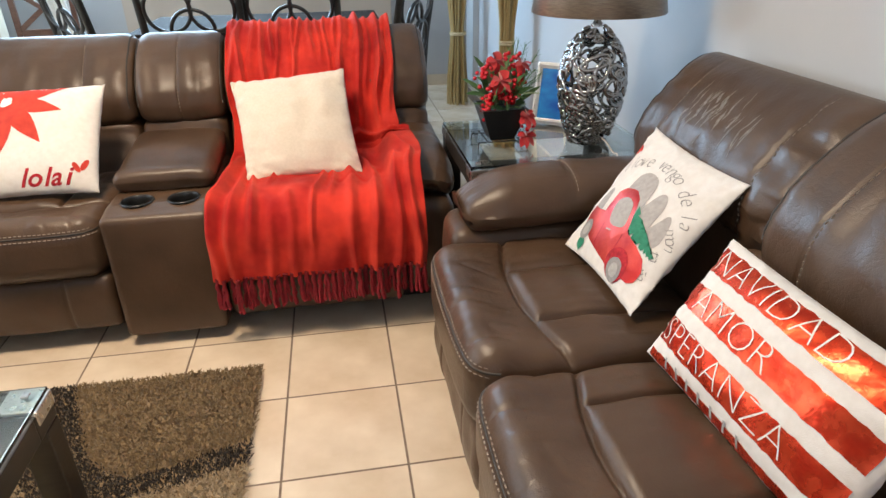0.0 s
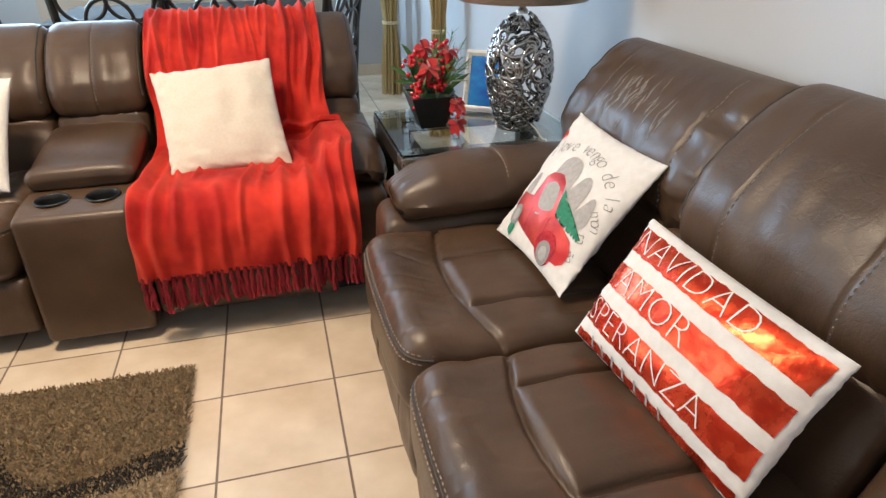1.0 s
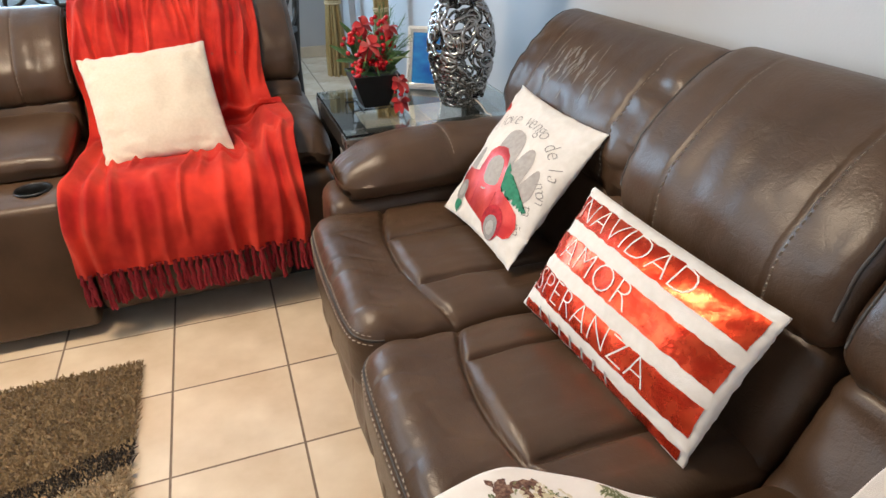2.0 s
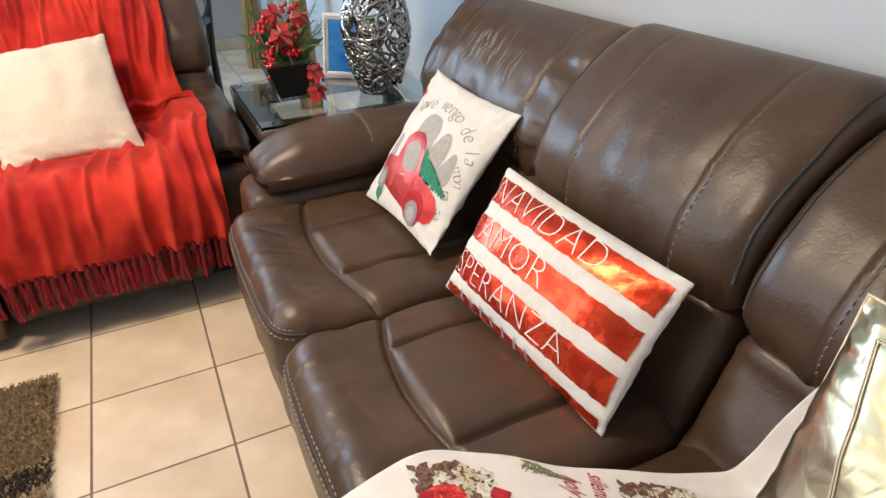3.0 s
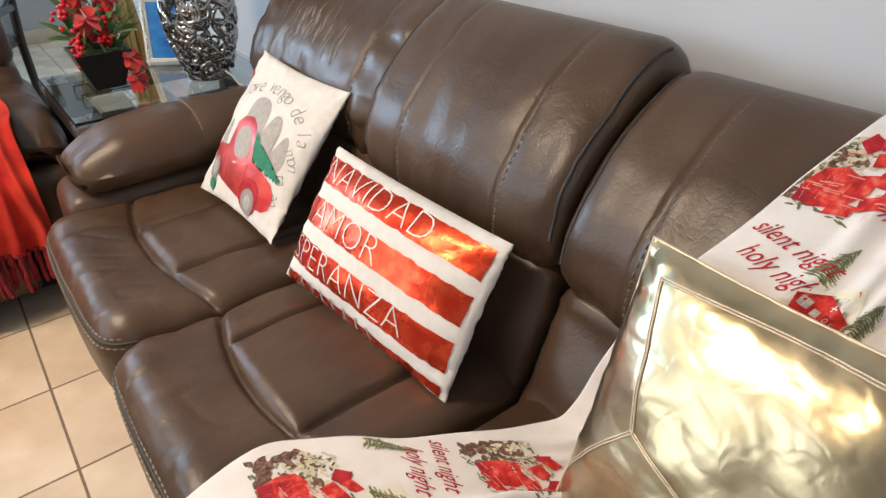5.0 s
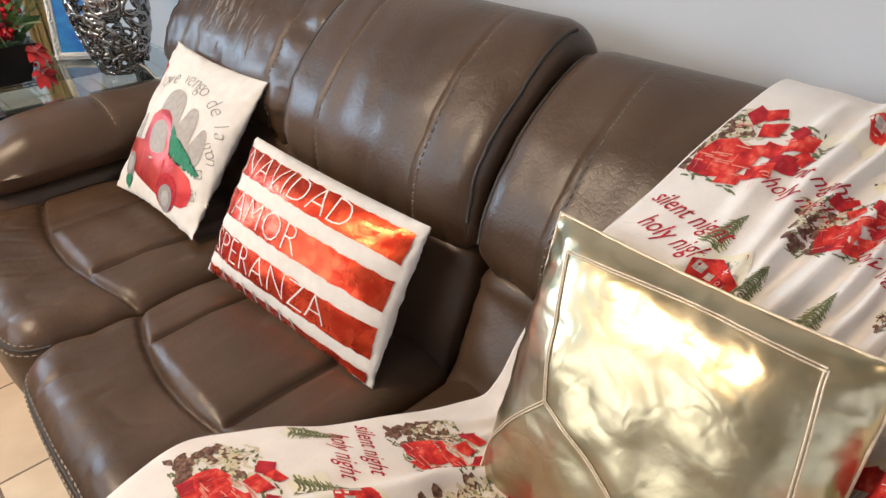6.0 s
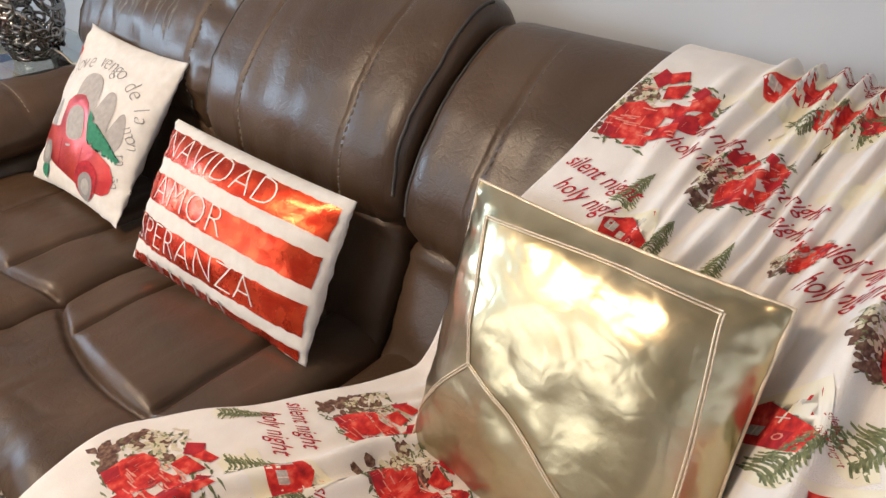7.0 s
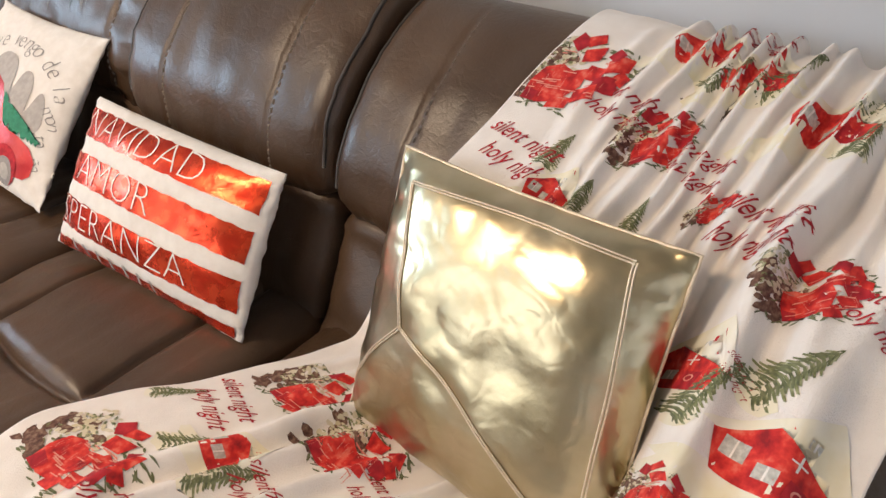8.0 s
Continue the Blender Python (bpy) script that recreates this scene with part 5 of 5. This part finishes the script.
for s in (-1, 1):
    wires.append(tube_data([(PX - 0.09, PY + s * 0.055, PZ + 0.02), (PX + 0.09, PY + s * 0.055, PZ + 0.02), (PX + 0.10, PY + s * 0.05, PZ + 0.05)], 0.0022, 6))
    wires.append(tube_data([(PX + s * 0.055, PY - 0.09, PZ + 0.022), (PX + s * 0.055, PY + 0.09, PZ + 0.022)], 0.0022, 6))
    for t in (-1, 1):
        wires.append(tube_data([(PX + s * 0.085, PY + t * 0.055, PZ + 0.021), (PX + s * 0.088, PY + t * 0.058, PZ)], 0.0022, 6))
mesh_part("wire_stand", *join(wires), POT_BLACK, plant, "black wire stand")


def leaf_data(base, tip, width, droop=0.0, n=6):
    base, tip = Vector(base), Vector(tip)
    d = tip - base
    side = d.cross(Vector((0.3, -0.5, 0.8))).normalized()
    up = side.cross(d).normalized()
    vs, fs = [], []
    for i in range(n + 1):
        t = i / n
        c = base + d * t + Vector((0, 0, -droop * t * t))
        w = width * math.sin(math.pi * min(t * 0.94 + 0.05, 1)) ** 0.8
        vs += [c - side * w + up * w * 0.25, c, c + side * w + up * w * 0.25]
    for i in range(n):
        o = i * 3
        fs += [(o, o + 1, o + 4, o + 3), (o + 1, o + 2, o + 5, o + 4)]
    return vs, fs


rng = random.Random(21)
top = Vector((PX, PY, PZ + 0.12))


def berry(c, r):
    bm = bmesh.new()
    bmesh.ops.create_icosphere(bm, subdivisions=2, radius=r, matrix=Matrix.Translation(c))
    vs = [v.co.copy() for v in bm.verts]
    fs = [tuple(v.index for v in f.verts) for f in bm.faces]
    bm.free()
    return vs, fs


for cx, cy, cz, n in ((-0.045, -0.055, 0.185, 26), (-0.06, -0.03, 0.25, 22), (0.012, -0.065, 0.175, 30), (0.035, -0.03, 0.275, 20), (-0.055, -0.05, 0.145, 18), (0.075, -0.075, 0.085, 9), (0.05, -0.05, 0.225, 14)):
    for j in range(n):
        c = Vector((PX + cx + rng.gauss(0, 0.014), PY + cy + rng.gauss(0, 0.012), PZ + cz + rng.gauss(0, 0.015)))
        mesh_part("berry", *berry(c, rng.uniform(0.0060, 0.0082)), BERRY, plant)
for k, (c, r) in enumerate((((-0.02, -0.065, 0.232), 0.042), ((0.07, -0.085, 0.115), 0.034), ((0.065, -0.095, 0.050), 0.036), ((-0.025, -0.02, 0.285), 0.034), ((0.05, -0.06, 0.28), 0.028))):
    c = Vector((PX, PY, PZ)) + Vector(c)
    for i in range(7):
        q = i * 2 * math.pi / 7 + k + rng.uniform(-0.2, 0.2)
        rr = r * rng.uniform(0.8, 1.15)
        mesh_part("petal", *leaf_data(c, c + Vector((rr * math.cos(q), -0.020 + 0.5 * rr * math.sin(q * 2 + k), rr * math.sin(q))), rr * 0.40, 0.008), PETAL, plant)
for i in range(60):
    q, el = rng.uniform(0, 2 * math.pi), rng.uniform(0.2, 1.4)
    ln = rng.uniform(0.06, 0.13)
    base = top + Vector((rng.uniform(-0.05, 0.05), rng.uniform(-0.05, 0.05), rng.uniform(-0.01, 0.09)))
    tip = base + Vector((math.cos(q) * math.cos(el), math.sin(q) * math.cos(el), math.sin(el))) * ln
    mesh_part("leaf", *leaf_data(base, tip, rng.uniform(0.008, 0.015), 0.014), rng.choice((LEAF, LEAF, PALE_LEAF)), plant)
needles = []
for i in range(24):
    q, el = rng.uniform(-1.4, 2.0), rng.uniform(0.4, 1.4)
    base = top + Vector((0.02, 0.0, 0.02))
    way = Vector((math.cos(q) * math.cos(el), math.sin(q) * math.cos(el), math.sin(el)))
    ln = rng.uniform(0.10, 0.20)
    needles.append(tube_data([base, base + way * ln], 0.0012, 5))
    for j in range(46):
        p = base + way * ln * (0.25 + 0.75 * j / 46)
        o = Vector((rng.gauss(0, 1), rng.gauss(0, 1), rng.gauss(0, 1))).normalized() * 0.7 + way
        needles.append(tube_data([p, p + o.normalized() * rng.uniform(0.018, 0.03)], [0.0007, 0.0003], 3))
mesh_part("pine_sprig", *join(needles), LEAF, plant, "soft green pine sprigs", smooth=False)

# ---- photo frame ----
pf = thing("photo_frame", (1.01, 0.68, 0.605), "silver beaded photo frame holding a blue seascape picture", "picture frame")
FM = Matrix.Translation((1.015, 0.668, 0.607)) @ Matrix.Rotation(radians(-38), 4, "Z") @ Matrix.Rotation(radians(-14), 4, "X")
W, H = 0.155, 0.225
for n, q in (("frame_bar", (-W / 2, W / 2, 0, 0.022)), ("frame_bar", (-W / 2, W / 2, H - 0.022, H)), ("frame_bar", (-W / 2, -W / 2 + 0.022, 0.022, H - 0.022)), ("frame_bar", (W / 2 - 0.022, W / 2, 0.022, H - 0.022))):
    part(n, box(q[0], q[1], -0.007, 0.007, q[2], q[3], 0.003, None, FM), WHITE_BEAD, pf)
beads = []
for i in range(40):
    t = i / 40
    for x, z in ((-W / 2 + 0.011, t * H), (W / 2 - 0.011, t * H), (-W / 2 + t * W, 0.011), (-W / 2 + t * W, H - 0.011)):
        beads.append(berry(FM @ Vector((x + rng.uniform(-0.004, 0.004), -0.009, z)), rng.uniform(0.003, 0.0048)))
tagged(mesh_part("bead_trim", *join(beads), WHITE_BEAD, pf), kind="stuff")
part("picture", box(-W / 2 + 0.021, W / 2 - 0.021, -0.003, 0.002, 0.021, H - 0.021, 0, None, FM), BLUE_PHOTO, pf, "blue sea and sky picture")
part("backing", box(-W / 2 + 0.01, W / 2 - 0.01, 0.0075, 0.012, 0.01, H - 0.01, 0.001, None, FM), BLACK_WOOD, pf)
part("easel_leg", box(-0.02, 0.02, 0.013, 0.018, 0.0, 0.15, 0.001, None, FM @ Matrix.Translation((0, 0.012, 0.0)) @ Matrix.Rotation(radians(0), 4, "X")), BLACK_WOOD, pf)

# ---- cane bundles ----
def cane_bundle(x, y, height, r, pinch, seed):
    t = thing("cane_bundle", (x, y, 0), "tall tied bundle of dry golden cane stems on the floor", "decoration", "cane bundles")
    rr = random.Random(seed)
    for i in range(34):
        q, s = rr.uniform(0, 6.28), math.sqrt(rr.random())
        pts = []
        for z in np.linspace(0, height, 9):
            k = s * r * (1 - 0.42 * math.exp(-((z - pinch) / 0.22) ** 2)) * (1 + 0.25 * sstep(pinch, height, z))
            pts.append((x + k * math.cos(q + 0.25 * z), y + k * math.sin(q + 0.25 * z), z))
        mesh_part("cane", *tube_data(pts, rr.uniform(0.007, 0.011), 6), BAMBOO, t)
    rp = r * 0.62
    mesh_part("twine", *join([tube_data([(x + rp * 1.12 * math.cos(a), y + rp * 1.12 * math.sin(a), pinch + dz) for a in np.linspace(0, 6.28, 24, endpoint=False)], 0.007, 6, True) for dz in (-0.008, 0.006)]), TWINE, t)


cane_bundle(1.205, 3.52, 1.5, 0.085, 0.55, 1)
cane_bundle(1.27, 2.28, 1.5, 0.062, 0.66, 2)


# ---- dining furniture behind the loveseat ----
def ring(cx, cz, r, y, thick=0.012):
    return tube_data([(cx + r * math.cos(a), y, cz + r * math.sin(a)) for a in np.linspace(0, 2 * math.pi, 40, endpoint=False)], thick, 8, True)


def dining_chair(x, y, turn, seed):
    t = thing("dining_chair", (0, 0, 0), "black wooden dining chair with interlaced ring back", "chair", "dining chairs")
    for s in (-1, 1):
        mesh_part("back_post", *tube_data([(s * 0.225, 0.0, 0.0), (s * 0.228, 0.0, 0.45), (s * 0.232, -0.03, 0.75), (s * 0.24, -0.09, 1.08)], [0.020, 0.022, 0.021, 0.018], 8), BLACK_WOOD, t)
        part("front_leg", box(s * 0.21 - 0.02, s * 0.21 + 0.02, 0.40, 0.44, 0.0, 0.44, 0.004), BLACK_WOOD, t)
    part("seat", box(-0.235, 0.235, -0.0, 0.46, 0.44, 0.49, 0.012), BLACK_WOOD, t)
    part("top_rail", box(-0.245, 0.245, -0.105, -0.080, 1.04, 1.10, 0.006), BLACK_WOOD, t)
    part("lower_rail", box(-0.222, 0.222, -0.030, -0.010, 0.60, 0.63, 0.004), BLACK_WOOD, t)
    tilt = Matrix.Translation((0, -0.02, 0.63)) @ Matrix.Rotation(radians(9.5), 4, "X")
    for cx, cz, r in ((-0.105, 0.105, 0.108), (0.105, 0.105, 0.108), (-0.105, 0.315, 0.108), (0.105, 0.315, 0.108), (0.0, 0.21, 0.105)):
        vs, fs = ring(cx, cz, r, 0.0, 0.010)
        mesh_part("ring", [tilt @ Vector(v) for v in vs], fs, BLACK_WOOD, t)
    t.matrix_basis = pose(x, y, 0, 0, 0, turn)
    return t


chair = dining_chair(-0.45, 1.95, 0, 1)
copy_thing(chair, pose(-0.02 + 0.06, 1.98, 0, 0, 0, -6))
copy_thing(chair, pose(0.62, 1.95, 0, 0, 0, 62))
copy_thing(chair, pose(-1.06, 2.15, 0, 0, 0, -50))
dt = thing("dining_table", (-0.2, 2.9, 0), "dark wooden dining table with dishes near its edge", "table")
part("tabletop", box(-0.95, 0.55, 2.45, 3.35, 0.72, 0.76, 0.01), MATT_WOOD, dt)
for x in (-0.88, 0.48):
    for y in (2.52, 3.28):
        part("leg", box(x - 0.035, x + 0.035, y - 0.035, y + 0.035, 0, 0.72, 0.004), BLACK_WOOD, dt)
stool = thing("bar_stool", (0.42, 3.75, 0), "round dark bar stool with a padded seat", "stool")
mesh_part("seat", *lathe([(0.0, 0.62), (0.17, 0.62), (0.185, 0.64), (0.185, 0.67), (0.16, 0.69), (0.0, 0.69)], 32, (0.42, 3.75, 0)), BLACK_WOOD, stool, fix=True)
for q in range(4):
    a = q * math.pi / 2 + 0.6
    mesh_part("leg", *tube_data([(0.42 + 0.13 * math.cos(a), 3.75 + 0.13 * math.sin(a), 0.62), (0.42 + 0.19 * math.cos(a), 3.75 + 0.19 * math.sin(a), 0.0)], 0.017, 8), BLACK_WOOD, stool)


def side_chair(x, y, turn):
    t = thing("wooden_side_chair", (0, 0, 0), "reddish brown wooden chair with crossed back slats", "chair", "far chairs")
    for s in (-1, 1):
        part("back_post", box(s * 0.2 - 0.02, s * 0.2 + 0.02, -0.02, 0.02, 0, 1.0, 0.004), BROWN_WOOD, t)
        part("front_leg", box(s * 0.2 - 0.02, s * 0.2 + 0.02, 0.36, 0.40, 0, 0.44, 0.004), BROWN_WOOD, t)
    part("seat", box(-0.22, 0.22, -0.018, 0.42, 0.44, 0.475, 0.008), BROWN_WOOD, t)
    for z in (0.58, 0.93):
        part("back_rail", box(-0.18, 0.18, -0.012, 0.012, z, z + 0.06, 0.004), BROWN_WOOD, t)
    for s in (-1, 1):
        part("cross_slat", box(-0.24, 0.24, -0.008, 0.008, -0.018, 0.018, 0.003, None, Matrix.Translation((0, 0.004 * s, 0.785)) @ Matrix.Rotation(s * radians(38), 4, "Y")), BROWN_WOOD, t)
    part("low_rail", box(-0.18, 0.18, -0.012, 0.012, 0.2, 0.24, 0.004), BROWN_WOOD, t)
    t.matrix_basis = pose(x, y, 0, 0, 0, turn)
    return t


far_chair = side_chair(-1.92, 3.95, 8)
copy_thing(far_chair, pose(-2.45, 3.9, 0, 0, 0, -15))
towel = thing("hanging_cloth", (-1.80, 3.92, 0.6), "white cloth hung over the back of a wooden chair", "cloth")
vs = [(-1.86 + 0.13 * j / 12 + 0.004 * math.sin(i), 3.91 - 0.012 * math.sin(j * 1.3) + (0.0 if i < 18 else 0.05), 0.55 + 0.46 * min(i, 18) / 18 - (0.0 if i <= 18 else 0.4 * (i - 18) / 6)) for i in range(25) for j in range(13)]
mesh_part("cloth", vs, sheet_faces(25, 13), WHITE_CLOTH, towel).modifiers.new("thickness", "SOLIDIFY").thickness = 0.004

# ---- rug ----
rug = thing("shag_rug", (-0.9, -0.6, 0), "olive brown shag rug with dark wavy bands and beige areas", "rug")
RX0, RX1, RY0, RY1 = -2.0, -0.092, -1.75, 0.158
vs, fs = soft_box(RX0, RX1, RY0, RY1, 0.001, 0.012, 0.005, lambda a, b, c: (a, b, c), None, (6, 6, 3))
mesh_part("backing", vs, fs, RUG_OLIVE, rug, fix=True)


def rug_zone(x, y):
    c = float(np.interp(x, (-1.1, -0.80, -0.70, -0.62, -0.52, -0.40, -0.30, -0.09), (0.3, 0.22, 0.06, -0.14, -0.28, -0.305, -0.285, -0.225)))
    w = float(np.interp(x, (-0.8, -0.62, -0.48, -0.38, -0.09), (0.24, 0.20, 0.075, 0.036, 0.042)))
    if y > c + w:
        return 0
    return 1 if y > c - w else 2


rng = random.Random(8)
piles = [[], [], []]
for i in range(62000):
    x, y = rng.uniform(-1.06, RX1 + 0.006), rng.uniform(-0.80, RY1 + 0.006)
    lean = Vector((rng.gauss(0, 0.0055), rng.gauss(0, 0.0055), rng.uniform(0.006, 0.012)))
    if x > RX1 - 0.01:
        lean.x += 0.004
    q = rng.uniform(0, 3.14)
    side = Vector((math.cos(q), math.sin(q), 0)) * 0.0022
    b = Vector((x, y, 0.010))
    piles[rug_zone(x + rng.gauss(0, 0.006), y + rng.gauss(0, 0.006))].append(([b - side, b + side, b + lean + side * 0.7, b + lean - side * 0.7], [(0, 1, 2, 3)]))
for i, (chunk, mat, lab) in enumerate(zip(piles, (RUG_OLIVE, RUG_DARK, RUG_BEIGE), ("olive brown pile", "dark brown pile band", "beige pile"))):
    if chunk:
        tagged(mesh_part("shag_surface", *join(chunk), mat, rug, lab, smooth=False), kind="stuff")

# ---- the room ----
def slab(name, x0, x1, y0, y1, z0, z1, mat, label, bevel=0.0):
    return tagged(part(name, box(x0, x1, y0, y1, z0, z1, bevel), mat), label, "wall" if "wall" in name else name.split("_")[0], kind="structure")


def wall_with_window(name, axis, at, lo, hi, w0, w1, s0, s1, mat, label):
    """A wall 0.12 thick with one opening; axis 'y' means it runs along x at y = at."""
    bm = bmesh.new()
    a, b = at
    for p, q, z0, z1 in ((lo, w0, 0, CEIL), (w1, hi, 0, CEIL), (w0, w1, 0, s0), (w0, w1, s1, CEIL)):
        box(*((p, q, a, b) if axis == "y" else (a, b, p, q)), z0, z1, 0, bm)
    w = tagged(part(name, bm, mat), label, "wall", kind="structure")
    return w


def window(name, axis, at, w0, w1, s0, s1):
    t = thing(name, ((w0 + w1) / 2 if axis == "y" else at, at if axis == "y" else (w0 + w1) / 2, s0), "white framed window letting in daylight", "window", kind="structure")
    for p, q, z0, z1 in ((w0, w1, s0, s0 + 0.05), (w0, w1, s1 - 0.05, s1), (w0, w0 + 0.05, s0 + 0.05, s1 - 0.05), (w1 - 0.05, w1, s0 + 0.05, s1 - 0.05), ((w0 + w1) / 2 - 0.025, (w0 + w1) / 2 + 0.025, s0 + 0.05, s1 - 0.05)):
        part("window_frame", box(*((p, q, at - 0.02, at + 0.02) if axis == "y" else (at - 0.02, at + 0.02, p, q)), z0, z1, 0.003), CEILING, t)
    return t


wall_with_window("wall_north", "y", (FAR_Y, FAR_Y + 0.12), LEFT_X - 0.12, WALL_X + 0.12, -2.3, -0.4, 1.05, 2.25, FAR_WALL, "grey painted far wall with a window")
window("window_1", "y", FAR_Y + 0.06, -2.3, -0.4, 1.05, 2.25)
wall_with_window("wall_west", "x", (LEFT_X - 0.12, LEFT_X), NEAR_Y, FAR_Y, -0.1, 2.1, 0.95, 2.25, WALL, "pale painted wall with a window")
window("window_2", "x", LEFT_X - 0.06, -0.1, 2.1, 0.95, 2.25)
# south opening and its window are unseen, added to match the near fill
wall_with_window("wall_south", "y", (NEAR_Y - 0.12, NEAR_Y), LEFT_X - 0.12, WALL_X + 0.12, -1.6, 0.4, 0.95, 2.25, WALL, "pale painted wall with a window")
window("window_3_added", "y", NEAR_Y - 0.06, -1.6, 0.4, 0.95, 2.25)
slab("wall_east", WALL_X, WALL_X + 0.12, NEAR_Y, FAR_Y, 0, CEIL, WALL, "pale blue grey painted wall behind the sofa")
slab("ceiling", LEFT_X - 0.12, WALL_X + 0.12, NEAR_Y - 0.12, FAR_Y + 0.12, CEIL, CEIL + 0.1, CEILING, "plain white painted ceiling")
slab("baseboard_north", -1.2, WALL_X, FAR_Y - 0.015, FAR_Y - 0.0005, 0, 0.095, CREAM_TRIM, "cream tile baseboard", 0.003)
slab("baseboard_east", WALL_X - 0.015, WALL_X - 0.0005, 0.3, FAR_Y - 0.02, 0, 0.095, CREAM_TRIM, "cream tile baseboard", 0.003)
slab("trim_pillar", WALL_X - 0.05, WALL_X - 0.001, 3.72, 3.95, 0.096, CEIL - 0.001, WALL, "pale painted pilaster on the wall")
slab("wall_divider", -2.62, -2.02, 3.4, 3.52, 0, CEIL - 0.001, CREAM_TRIM, "cream painted wall end beside the opening", 0.004)
slab("wall_dining", -1.42, 0.75, FAR_Y - 0.05, FAR_Y - 0.016, 0.0, 1.04, DINING_WALL, "beige painted lower dining wall")

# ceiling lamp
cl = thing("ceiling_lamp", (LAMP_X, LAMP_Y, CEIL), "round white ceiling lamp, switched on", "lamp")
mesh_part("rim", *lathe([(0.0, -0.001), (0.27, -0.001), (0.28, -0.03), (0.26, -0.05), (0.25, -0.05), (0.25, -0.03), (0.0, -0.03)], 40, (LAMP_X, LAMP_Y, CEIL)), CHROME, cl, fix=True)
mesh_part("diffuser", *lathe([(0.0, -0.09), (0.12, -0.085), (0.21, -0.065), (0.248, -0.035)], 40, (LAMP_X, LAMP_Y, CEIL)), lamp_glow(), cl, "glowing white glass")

# ---- floor ----
T = 0.333
floor = slab("floor", LEFT_X - 0.12, WALL_X + 0.12, NEAR_Y - 0.12, FAR_Y + 0.12, -0.08, -0.0008, GROUT, "cream ceramic floor tiles with thin brown grout")
bm = box(0.0032, T - 0.0032, 0.0032, T - 0.0032, -0.008, 0.0, 0.0006)
tile_mesh = bpy.data.meshes.new("tile")
bm.to_mesh(tile_mesh)
bm.free()
tile_mesh.materials.append(TILE)
for i in range(-9, 5):
    for j in range(-11, 13):
        x, y = i * T, j * T
        if x < LEFT_X - 0.02 or x + T > WALL_X + 0.12 or y < NEAR_Y - 0.1 or y + T > FAR_Y + 0.12:
            continue
        ob = new("tile", tile_mesh)
        ob.location = (x, y, 0)
        under(ob, floor)
